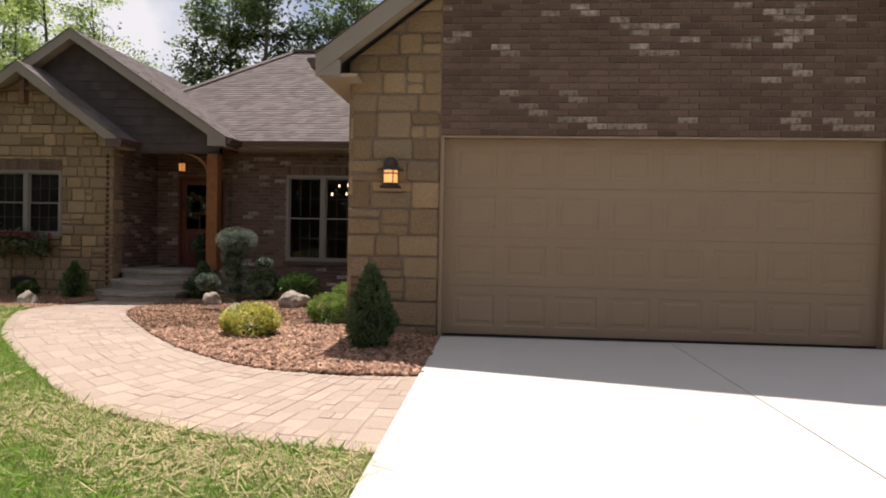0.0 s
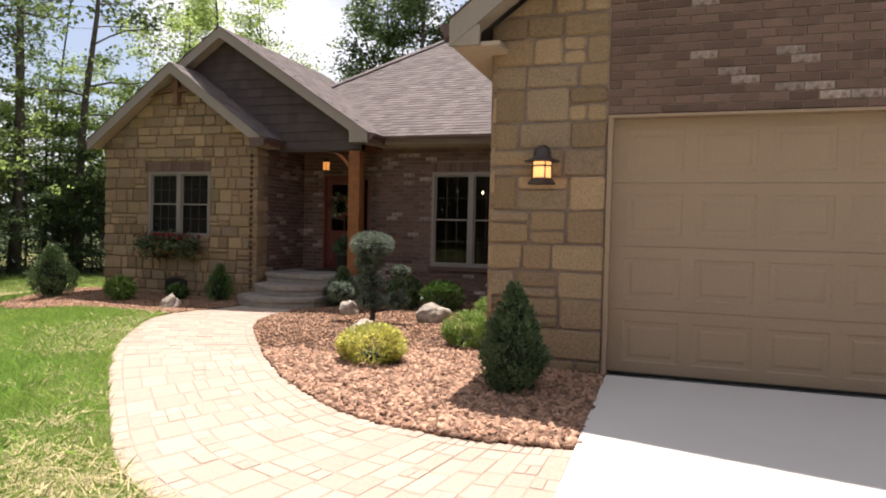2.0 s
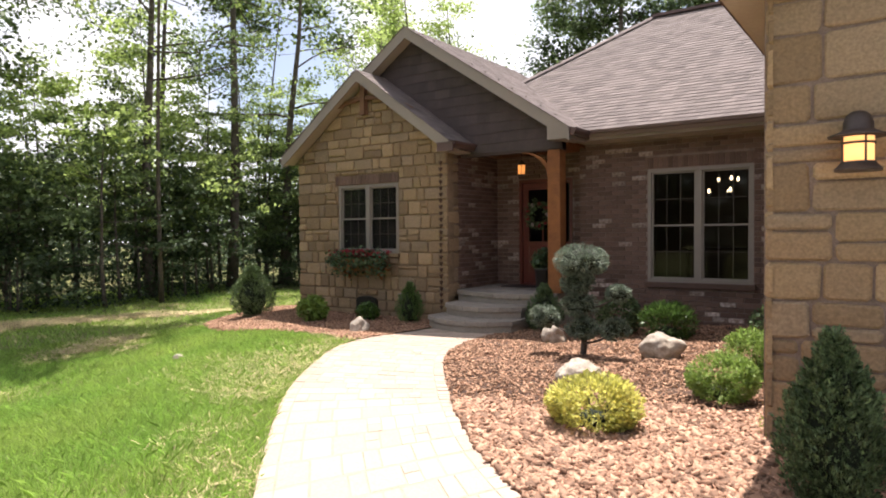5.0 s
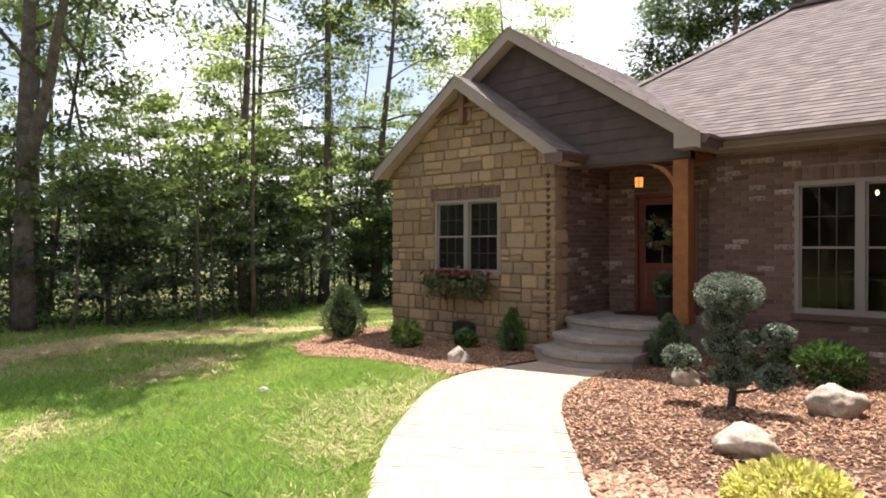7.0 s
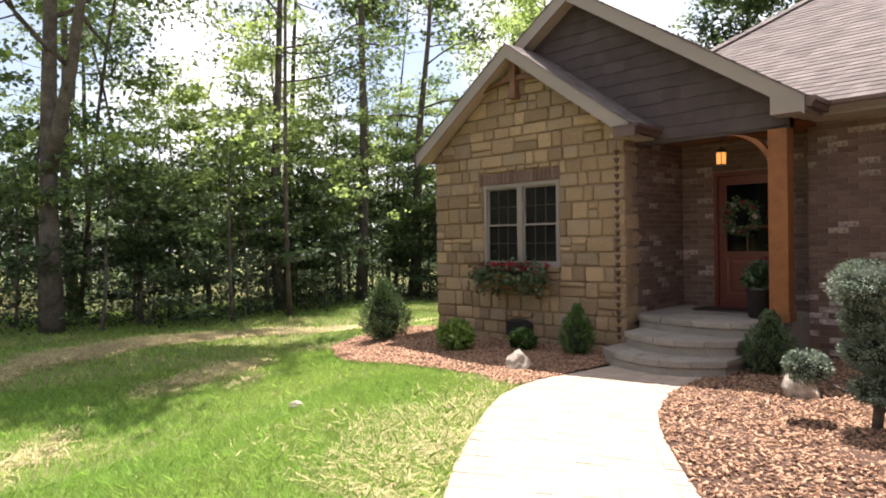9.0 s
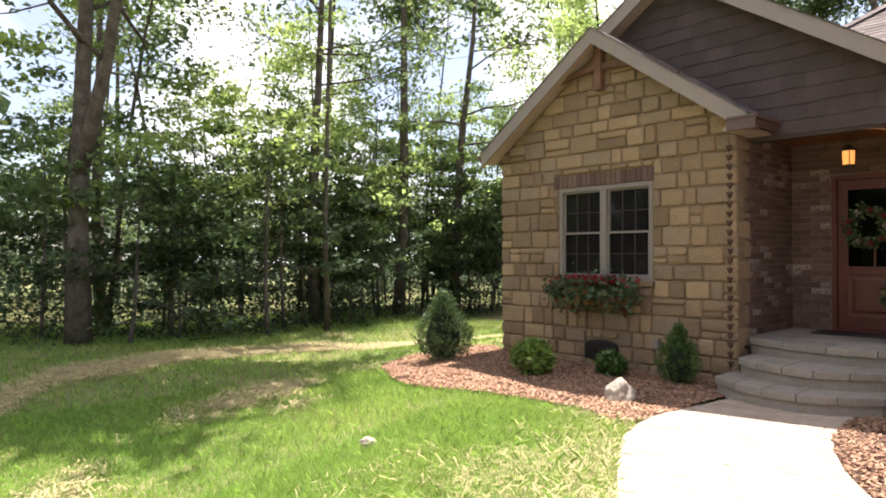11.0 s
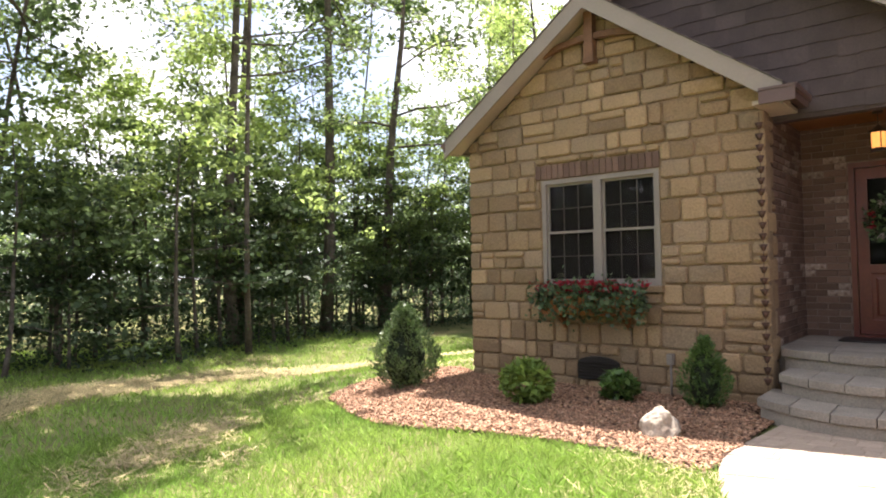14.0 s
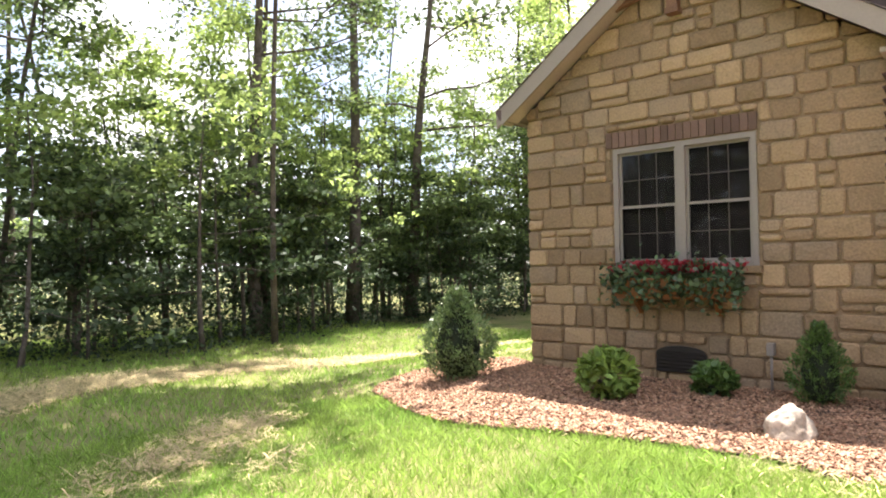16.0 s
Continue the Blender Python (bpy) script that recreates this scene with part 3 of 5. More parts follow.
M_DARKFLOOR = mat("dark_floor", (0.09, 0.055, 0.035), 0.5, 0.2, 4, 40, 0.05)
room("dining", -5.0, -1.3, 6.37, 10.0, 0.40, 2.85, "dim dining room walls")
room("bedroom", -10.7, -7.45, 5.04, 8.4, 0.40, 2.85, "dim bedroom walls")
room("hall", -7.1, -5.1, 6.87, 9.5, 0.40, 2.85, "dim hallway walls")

# dining chandelier and table
ch = thing("chandelier", "dark iron chandelier with lit candle bulbs", "chandelier", at=(-3.1, 8.3, 2.85))
put("stem", Build().turned([(0.05, -0.03), (0.05, 0.0)], (0, 0, 0), 12).turned([(0.008, -0.75), (0.008, -0.03)], (0, 0, 0), 8).turned([(0.02, -0.8), (0.045, -0.72), (0.02, -0.62)], (0, 0, 0), 12), M_BLACK, ch, smooth=True)
for k in range(7):
    up = k >= 4
    a = math.tau * k / 4 + 0.25 if not up else math.tau * k / 3 + 0.9
    c, s = math.cos(a), math.sin(a)
    q, dz = (0.36, 0.0) if not up else (0.2, 0.22)
    arm = put("arm", Build().tube([(0, 0, -0.72 + dz), (0.45 * q * c, 0.45 * q * s, -0.79 + dz), (0.88 * q * c, 0.88 * q * s, -0.76 + dz), (q * c, q * s, -0.68 + dz)], [0.008] * 4, 6), M_BLACK, ch, smooth=True)
    put("bulb", Build().turned([(0.012, 0), (0.026, 0.025), (0.026, 0.05), (0.01, 0.085)], (q * c, q * s, -0.67 + dz), 10), M_BULB, arm, "lit candle bulb", smooth=True)
tb = thing("dining_table", "dark wooden dining table seen through the window", "table", at=(-3.0, 8.2, 0.40))
put("tabletop", Build().box(-0.8, 0.8, -0.5, 0.5, 0.71, 0.75), M_DARKFLOOR, tb, bevel=0.01)
for sx in (-0.72, 0.72):
    for sy in (-0.42, 0.42):
        put("leg", Build().turned([(0.03, 0), (0.045, 0.4), (0.035, 0.71)], (sx, sy, 0), 8), M_DARKFLOOR, tb, smooth=True)

# ---- garage door ----
gd = thing("garage_door", "tan sectional garage door with raised panels", "garage door", at=(2.68, 0.14, 0.0))
SW, SH = 5.28, 0.612


def raised_panel(w, h):
    """A raised field inside a sunk border."""
    b = Build()
    r = [(0, 0.0), (0.016, 0.006), (0.05, 0.006), (0.075, -0.001)]
    rings = [[(i, d, i), (w - i, d, i), (w - i, d, h - i), (i, d, h - i)] for i, d in r]
    vs = [p for ring in rings for p in ring]
    fs = [(4 * k + i, 4 * k + (i + 1) % 4, 4 * k + 4 + (i + 1) % 4, 4 * k + 4 + i) for k in range(len(r) - 1) for i in range(4)]
    return b.add(vs, fs + [tuple(range(len(vs) - 4, len(vs)))])


PW, PH = 0.52, 0.40
panel_mesh = raised_panel(PW, PH).mesh("panel", M_GARAGE)
for i in range(4):
    z0 = 0.015 + i * (SH + 0.004)
    xs = [-SW / 2 + 0.08 + k * (SW - 0.16) / 8 + ((SW - 0.16) / 8 - PW) / 2 for k in range(8)]
    lo, hi = 0.105, 0.105 + PH
    b = Build().box(-SW / 2, SW / 2, 0.0, 0.04, z0, z0 + lo).box(-SW / 2, SW / 2, 0.0, 0.04, z0 + hi, z0 + SH)
    edges = [-SW / 2] + [v for x in xs for v in (x, x + PW)] + [SW / 2]
    for a, c in zip(edges[::2], edges[1::2]):
        b.box(a, c, 0.0, 0.04, z0 + lo, z0 + hi)
    b.box(-SW / 2, SW / 2, 0.03, 0.045, z0 + lo, z0 + hi)
    sec = put("section", b, M_GARAGE, gd)
    for x in xs:
        p = new("panel", panel_mesh)
        p.location = (x, 0.0, z0 + lo)
        p.parent = sec
put("bottom_seal", Build().box(-SW / 2, SW / 2, 0.005, 0.035, -0.012, 0.014), M_BLACK, gd, "black rubber seal")
structure("trim_garage_jamb_left", Build().box(0.0, 0.045, 0.0, 0.2, -0.02, 2.47), M_GARAGE, "tan painted door jamb", "trim", bevel=0.004)
structure("trim_garage_jamb_right", Build().box(5.315, 5.36, 0.0, 0.2, -0.02, 2.47), M_GARAGE, "tan painted door jamb", "trim", bevel=0.004)
structure("trim_garage_head", Build().box(0.0, 5.36, 0.0, 0.2, 2.472, 2.5), M_GARAGE, "tan painted door head", "trim", bevel=0.004)
structure("floor_garage", Build().box(-0.93, 6.33, 0.2, 6.2, -0.1, -0.03), M_CONCRETE, "garage slab", "floor")


# ---- lamps ----
def wall_lantern(x, y, z):
    t = thing("wall_lantern", "lit bronze wall lantern with a domed cap beside the garage", "lamp", at=(x, y, z))
    put("base", Build().turned([(0.13, 0.0), (0.135, 0.012), (0.1, 0.05), (0.098, 0.06)], (0, 0, 0), 20), M_BRONZE, t, smooth=False)
    put("glass", Build().turned([(0.088, 0.06), (0.088, 0.215)], (0, 0, 0), 16), M_LAMP, t, "glowing amber glass", smooth=True)
    for k in range(4):
        a = math.tau * k / 4 + 0.5
        put("bar", Build().tube([(0.093 * math.cos(a), 0.093 * math.sin(a), 0.055), (0.093 * math.cos(a), 0.093 * math.sin(a), 0.22)], [0.007, 0.007], 6), M_BRONZE, t)
    put("band", Build().turned([(0.09, 0.168), (0.097, 0.168), (0.097, 0.182), (0.09, 0.182)], (0, 0, 0), 20), M_BRONZE, t)
    put("cap", Build().turned([(0.17, 0.215), (0.172, 0.223), (0.11, 0.245), (0.085, 0.262), (0.084, 0.30), (0.07, 0.345), (0.04, 0.372), (0.005, 0.38)], (0, 0, 0), 24), M_BRONZE, t, "domed bronze cap", smooth=True)
    put("arm", Build().tube([(0, 0.02, 0.33), (0, 0.13, 0.33)], [0.02, 0.02], 8).turned([(0.06, 0.125), (0.06, 0.15)], (0, 0, 0.3), 16, "y"), M_BRONZE, t)
    return t


M_BRONZE = mat("bronze_metal", (0.055, 0.036, 0.028), 0.5, 0.25, 6, 60, 0.1, spec=0.5)
wall_lantern(-0.60, -0.165, 1.825)


def porch_lantern(x, y, z, top):
    t = thing("porch_lantern", "lit hanging lantern with amber glass over the porch", "lamp", at=(x, y, z))
    put("base", Build().turned([(0.075, 0), (0.08, 0.015), (0.07, 0.03)], (0, 0, 0), 8), M_BRONZE, t)
    put("glass", Build().turned([(0.066, 0.03), (0.072, 0.2)], (0, 0, 0), 8), M_PORCHLAMP, t, "glowing amber glass")
    for k in range(4):
        a = math.tau * k / 4 + 0.4
        put("bar", Build().tube([(0.074 * math.cos(a), 0.074 * math.sin(a), 0.02), (0.078 * math.cos(a), 0.078 * math.sin(a), 0.2)], [0.006, 0.006], 6), M_BRONZE, t)
    put("cap", Build().turned([(0.095, 0.2), (0.09, 0.215), (0.04, 0.26), (0.012, 0.285)], (0, 0, 0), 12), M_BRONZE, t, "pointed bronze cap")
    put("chain", Build().turned([(0.006, 0.28), (0.006, top - z - 0.03)], (0, 0, 0), 6).turned([(0.05, top - z - 0.03), (0.05, top - z)], (0, 0, 0), 12), M_BRONZE, t)


porch_lantern(-6.31, 6.05, 2.53, 2.97)

# ---- porch post and timber ----
post = thing("porch_post", "square stained timber porch post with a curved brace", "post", at=(-5.27, 5.37, FLOOR))
put("shaft", Build().box(-0.118, 0.118, -0.118, 0.118, 0.0, 2.445), M_WOOD, post, bevel=0.012)
put("base", Build().box(-0.135, 0.135, -0.135, 0.135, 0.0, 0.12), M_WOOD, post, bevel=0.01)
br = Build()
inner = [(-0.105, 1.84)] + [(-0.105 - 0.58 * (1 - math.cos(a)), 1.84 + 0.60 * math.sin(a)) for a in [math.pi / 2 * k / 10 for k in range(1, 11)]]
outer = [(-0.105 - 0.50 * (1 - math.cos(a)) + 0.0, 2.06 + 0.38 * math.sin(a)) for a in [math.pi / 2 * k / 10 for k in range(11)]]
for k in range(10):
    q = [inner[k], inner[k + 1], outer[k + 1], outer[k]]
    br.slab([(x, -0.05, zz) for x, zz in q], (0, 0.1, 0))
put("brace", br, M_WOOD, post, "curved timber brace")

kp = thing("gable_bracket", "brown timber king post and arched collar in the gable peak", "bracket", at=(-9.06, 4.72, 3.79))
M_TIMBERDARK = mat("dark_timber", (0.20, 0.105, 0.06), 0.7, 0.35, 7, 50, 0.2)
put("king_post", Build().box(-0.055, 0.055, -0.06, 0.05, 0.0, 0.62).box(-0.07, 0.07, -0.075, 0.052, -0.01, 0.05), M_TIMBERDARK, kp)
for s in (-1, 1):
    cb = Build()
    pts = [(s * (0.05 + 1.15 * u), 0.28 - 0.34 * u * u) for u in [k / 10 for k in range(11)]]
    vs = [(x, y, z + dz) for x, z in pts for y, dz in ((-0.03, 0), (0.03, 0), (0.03, 0.075), (-0.03, 0.075))]
    cb.add(vs, [(4 * k + i, 4 * k + (i + 1) % 4, 4 * k + 4 + (i + 1) % 4, 4 * k + 4 + i) for k in range(10) for i in range(4)] + [(0, 1, 2, 3), (40, 41, 42, 43)])
    put("collar", cb, M_TIMBERDARK, kp, "arched collar timber")

# ---- front door ----
fd = thing("front_door", "red-brown stained front door with glass lights", "door", at=(DOORX[0], 6.69, FLOOR))
W = DOORX[1] - DOORX[0]
H = 2.50 - FLOOR
put("door_frame", Build().box(0, 0.06, -0.02, 0.12, 0, H).box(W - 0.06, W, -0.02, 0.12, 0, H).box(0.06, W - 0.06, -0.02, 0.12, H - 0.06, H).box(0.92, 0.98, -0.015, 0.12, 0.03, H - 0.06).box(0.06, W - 0.06, -0.03, 0.12, 0, 0.03), M_DOOR, fd)
leaf = Build()
L0, L1 = 0.065, 0.915
gz0, gz1 = 0.86, H - 0.2
leaf.box(L0, L0 + 0.12, 0.03, 0.075, 0.035, H - 0.065).box(L1 - 0.12, L1, 0.03, 0.075, 0.035, H - 0.065)
leaf.box(L0 + 0.12, L1 - 0.12, 0.03, 0.075, 0.035, 0.2).box(L0 + 0.12, L1 - 0.12, 0.03, 0.075, 0.76, gz0).box(L0 + 0.12, L1 - 0.12, 0.03, 0.075, gz1, H - 0.065)
leaf.box(L0 + 0.12, L1 - 0.12, 0.045, 0.065, 0.2, 0.76)
lf = put("door_leaf", leaf, M_DOOR, fd)
put("door_panel", raised_panel(L1 - L0 - 0.24, 0.56), M_DOOR, lf, m=pose(L0 + 0.12, 0.035, 0.2))
bars = Build().box(L0 + 0.12, L1 - 0.12, 0.04, 0.07, gz0 + 0.36, gz0 + 0.39).box((L0 + L1) / 2 - 0.012, (L0 + L1) / 2 + 0.012, 0.042, 0.068, gz0, gz0 + 0.36)
put("glazing_bar", bars, M_DOOR, lf)
put("door_glass", Build().box(L0 + 0.12, L1 - 0.12, 0.05, 0.054, gz0, gz1), M_GLASS, lf)
put("side_light", Build().box(0.985, W - 0.065, 0.05, 0.054, 0.86, H - 0.1), M_GLASS, fd)
put("side_panel", Build().box(0.98, W - 0.06, 0.045, 0.065, 0.03, 0.86).box(0.98, W - 0.06, 0.045, 0.065, H - 0.1, H - 0.06), M_DOOR, fd)
put("door_handle", Build().turned([(0.03, 0.0), (0.03, 0.012)], (L1 - 0.06, 0.02, 0.95), 14, "y").tube([(L1 - 0.06, 0.02, 0.95), (L1 - 0.06, -0.03, 0.95), (L1 - 0.16, -0.035, 0.95)], [0.01, 0.01, 0.008], 8), M_BRONZE, lf, "bronze lever handle", smooth=True)
pl = tagged(put("door_plaque", Build().box(-0.06, 0.06, 0, 0.012, 0, 0.05), M_FRAME, None, bevel=0.004, m=pose(-6.50, 6.70, 1.88)), "small pale oval plaque on the front door", "sign")

# door mat
tagged(put("door_mat", Build().box(-0.42, 0.42, -0.24, 0.24, 0, 0.014), M_BLACK, bevel=0.005, m=pose(-6.35, 6.28, FLOOR + 0.002)), "black rubber mat before the front door", "door mat")


# ---- porch and steps ----
def step_front(x, cx, hw, yf, sag):
    return yf + sag * ((x - cx) / hw) ** 2


def curved_step(name, cx, hw, yf, sag, back, z0, z1, label, caps=5):
    """A step with a bowed front: a base course, and cap stones that jut a little."""
    t = thing(name, label, "step", "porch steps", at=(0, 0, 0))
    front = [(cx - hw + 0.03 + (2 * hw - 0.06) * k / 20, 0) for k in range(21)]
    ring = [(x, step_front(x, cx, hw, yf, sag) + 0.035) for x, _ in front] + [(cx + hw - 0.03, back), (cx - hw + 0.03, back)]
    put("base_course", Build().slab([(x, y, z0) for x, y in ring], (0, 0, z1 - z0 - 0.085)), M_STEP, t)
    for k in range(caps):
        a, b = cx - hw + 2 * hw * k / caps + 0.003, cx - hw + 2 * hw * (k + 1) / caps - 0.003
        xs = [a + (b - a) * i / 5 for i in range(6)]
        ring = [(x, step_front(x, cx, hw, yf, sag)) for x in xs] + [(b, back), (a, back)]
        dz = random.uniform(-0.004, 0.004)
        put("cap_stone", Build().slab([(x, y, z1 - 0.083 + dz) for x, y in ring], (0, 0, 0.083)), M_STEP, t, bevel=0.012)
    return t


curved_step("step", -6.32, 0.84, 3.78, 0.40, 4.75, -0.3, 0.045, "wide bowed grey block step at the foot of the porch")
curved_step("step", -6.28, 0.77, 4.18, 0.37, 5.0, -0.3, 0.235, "bowed grey block step below the porch")
curved_step("step", -6.18, 0.95, 4.76, 0.28, 5.205, -0.3, FLOOR, "bowed grey block edge of the porch", 4)
structure("floor_porch", Build().box(-7.2, -5.2, 5.21, 6.69, -0.4, FLOOR - 0.075), M_STEP, "grey block porch platform", "porch")
for k in range(4):
    for j in range(4):
        x0, y0 = -7.2 + k * 0.5, 5.21 + j * 0.37
        put("cap_slab", Build().box(x0 + 0.003, x0 + 0.497, y0 + 0.003, y0 + 0.367, FLOOR - 0.075, FLOOR - 0.003 * ((k + j) % 2)), M_STEP, bpy.data.objects["floor_porch"], bevel=0.01)

# ---- rain chain ----
rc = thing("rain_chain", "copper-brown rain chain of small cups at the wing corner", "rain chain", at=(-7.16, 4.60, 0))
M_COPPER = mat("aged_copper", (0.11, 0.06, 0.042), 0.5, 0.3, 8, 60, 0.1, metal=0.5)
cup = Build().turned([(0.010, -0.065), (0.016, -0.062), (0.042, 0.0), (0.038, 0.0), (0.012, -0.055)], (0, 0, 0), 10).mesh("cup", M_COPPER, True)
put("link", Build().turned([(0.004, 0.0), (0.004, 2.85)], (0, 0, 0), 6), M_COPPER, rc)
zc = 2.74
while zc > 0.1:
    c = new("cup", cup)
    c.location = (0.002 * math.sin(zc * 9), 0, zc)
    c.parent = rc
    zc -= 0.112

# ---- crawl vent and outlet box on the wing ----
vent = thing("crawl_vent", "dark arched foundation vent in the stone wall", "vent", at=(-9.10, 4.785, -0.05))
ring = [(0.27, 0), (0.27, 0.2)] + [(0.27 * math.cos(a), 0.2 + 0.085 * math.sin(a)) for a in [math.pi * k / 10 for k in range(1, 10)]] + [(-0.27, 0.2), (-0.27, 0)]
put("backing", Build().slab([(x, -0.01, zz) for x, zz in ring], (0, 0.03, 0)), M_BLACK, vent)
for k in range(6):
    put("slat", Build().slab([(-0.25, -0.012, 0.03 + k * 0.038), (0.25, -0.012, 0.03 + k * 0.038), (0.25, -0.03, 0.015 + k * 0.038), (-0.25, -0.03, 0.015 + k * 0.038)], (0, 0, 0.004)), M_BLACK, vent)
ob = thing("outlet_box", "grey outdoor outlet box with conduit on the stone wall", "outlet", at=(-8.19, 4.74, -0.15))
put("box", Build().box(-0.035, 0.035, -0.045, 0.03, 0.36, 0.48), M_FRAME, ob, bevel=0.005)
put("conduit", Build().turned([(0.013, 0.0), (0.013, 0.37)], (0, -0.005, 0), 8), M_FRAME, ob, smooth=True)

# ---- window box ----
wb = thing("window_box", "brown wooden flower box under the window", "planter", at=(-9.09, 4.62, 0.75))
put("front_board", Build().box(-0.6, 0.6, -0.13, -0.105, 0, 0.22), M_WOOD, wb, bevel=0.004)
put("back_board", Build().box(-0.6, 0.6, 0.105, 0.13, 0, 0.22), M_WOOD, wb)
for s in (-1, 1):
    put("end_board", Build().box(s * 0.6 - 0.0125, s * 0.6 + 0.0125, -0.13, 0.13, 0, 0.22), M_WOOD, wb)
    put("bracket", Build().slab([(s * 0.42 - 0.02, 0.13, 0.0), (s * 0.42 - 0.02, -0.08, 0.0), (s * 0.42 - 0.02, 0.13, -0.18)], (0.04, 0, 0)), M_WOOD, wb)
put("soil", Build().box(-0.585, 0.585, -0.105, 0.105, 0.02, 0.19), M_MULCHBED, wb)

# porch pot
pp = thing("plant_pot", "tall dark planter on the porch", "pot", at=(-5.62, 5.6, FLOOR))
put("body", Build().turned([(0.13, 0.0), (0.15, 0.02), (0.17, 0.36), (0.185, 0.37), (0.185, 0.4), (0.16, 0.4), (0.15, 0.36)], (0, 0, 0), 20), M_BLACK, pp, smooth=True)
put("soil", Build().turned([(0.01, 0.36), (0.152, 0.36), (0.152, 0.37), (0.01, 0.37)], (0, 0, 0), 16), M_MULCHBED, pp)

# ---- growing things ----
RNG = np.random.default_rng(7)


def quick_mesh(name, verts, faces, material, parent=None, label="", smooth=False):
    """One mesh object from arrays of corners and of faces that all have as many corners."""
    k = faces.shape[1]
    me = bpy.data.meshes.new(name)
    me.vertices.add(len(verts))
    me.vertices.foreach_set("co", np.ascontiguousarray(verts, dtype=np.float32).ravel())
    me.loops.add(faces.size)
    me.loops.foreach_set("vertex_index", np.ascontiguousarray(faces, dtype=np.int32).ravel())
    me.polygons.add(len(faces))
    me.polygons.foreach_set("loop_start", np.arange(0, faces.size, k, dtype=np.int32))
    me.materials.append(material)
    me.update()
    me.validate()
    ob = new(name, me)
    if parent is not None:
        ob.parent = parent
    return tagged(ob, label)


def leaf_arrays(centres, size, rng, aspect=0.55, up=0.4, out=None, outward=0.0, fold=0.18):
    """Kite-shaped leaves, a little folded, at the centres; out: a way each leaf tends to point."""
    n = len(centres)
    d = rng.normal(size=(n, 3))
    d[:, 2] = d[:, 2] * 0.7
    if out is not None:
        d = d * (1 - outward) + out * outward * 1.6
    d /= np.linalg.norm(d, axis=1, keepdims=True) + 1e-9
    nrm = rng.normal(size=(n, 3))
    nrm[:, 2] += up * 2
    side = np.cross(nrm, d)
    side /= np.linalg.norm(side, axis=1, keepdims=True) + 1e-9
    nn = np.cross(d, side)
    s = rng.uniform(size[0], size[1], n)[:, None]
    a, t = centres - d * s * 0.5, centres + d * s * 0.5
    l = centres + side * s * aspect * 0.5 + nn * s * fold
    r = centres - side * s * aspect * 0.5 + nn * s * fold
    v = np.stack([a, l, t, r], 1).reshape(-1, 3)
    return v, np.arange(4 * n).reshape(-1, 4)


def leaves(name, centres, size, material, parent, rng=RNG, label="", **kw):
    v, f = leaf_arrays(np.asarray(centres, float), size, rng, **kw)
    return quick_mesh(name, v, f, material, parent, label)


def lump(name, radii, material, parent, at=(0, 0, 0), rough=0.25, freq=2.0, cuts=3, seed=0, flat=None, label=""):
    """A rounded uneven mass."""
    bm = bmesh.new()
    bmesh.ops.create_icosphere(bm, subdivisions=cuts, radius=1)
    for v in bm.verts:
        k = 1 + rough * noise.fractal(v.co * freq + Vector((seed * 7.3, seed * 3.1, seed)), 0.8, 2.0, 3)
        v.co = Vector((v.co.x * radii[0] * k, v.co.y * radii[1] * k, v.co.z * radii[2] * k))
        if flat is not None and v.co.z < -flat:
            v.co.z = -flat
        v.co += Vector(at)
    me = bpy.data.meshes.new(name)
    bm.to_mesh(me)
    bm.free()
    me.polygons.foreach_set("use_smooth", [True] * len(me.polygons))
    me.materials.append(material)
    ob = new(name, me)
    ob.parent = parent
    return tagged(ob, label)


def ball_points(n, rng, radii, at=(0, 0, 0), inner=0.72, lumps=9, lump_r=0.35):
    """Points in clumps near the surface of an ellipsoid, and the way out at each."""
    c = rng.normal(size=(lumps, 3))
    c /= np.linalg.norm(c, axis=1, keepdims=True)
    pick = c[rng.integers(0, lumps, n)] + rng.normal(size=(n, 3)) * lump_r
    even = rng.normal(size=(n, 3))
    p = np.where(rng.random((n, 1)) < 0.7, pick, even)
    p /= np.linalg.norm(p, axis=1, keepdims=True) + 1e-9
    r = inner + (1.03 - inner) * rng.random((n, 1)) ** 0.6
    return p * r * np.array(radii) + np.array(at), p


M_CONIFER = mat("dark_conifer_needles", (0.085, 0.135, 0.057), 0.6, 0.3, 5, 30, 0, hue=(0.16, 0.22, 0.10), island=0.6, translucent=0.2)
# near-black colour of the filler cores: painted shade deep between the leaves
M_CORE = mat("inner_shade", (0.020, 0.028, 0.013), 0.9, 0.4, 8, 60, 0.5)
M_SPRUCE = mat("blue_spruce_needles", (0.14, 0.18, 0.125), 0.6, 0.3, 5, 30, 0, hue=(0.25, 0.30, 0.215), island=0.55, translucent=0.15)
M_YELLOW = mat("golden_leaves", (0.66, 0.62, 0.17), 0.55, 0.25, 5, 30, 0, hue=(0.40, 0.45, 0.12), island=0.42, translucent=0.4)
M_LIME = mat("lime_leaves", (0.27, 0.39, 0.09), 0.5, 0.25, 5, 30, 0, island=0.35, translucent=0.4)
M_SHRUB = mat("green_shrub_leaves", (0.11, 0.20, 0.045), 0.4, 0.3, 5, 30, 0, island=0.4, translucent=0.25, spec=0.5)
M_HOLLY = mat("glossy_holly_leaves", (0.10, 0.155, 0.055), 0.35, 0.3, 5, 30, 0, hue=(0.17, 0.23, 0.095), island=0.5, translucent=0.15, spec=0.4)
M_RED = mat("red_petals", (0.36, 0.030, 0.045), 0.5, 0.2, 9, 30, 0, island=0.4, translucent=0.3)
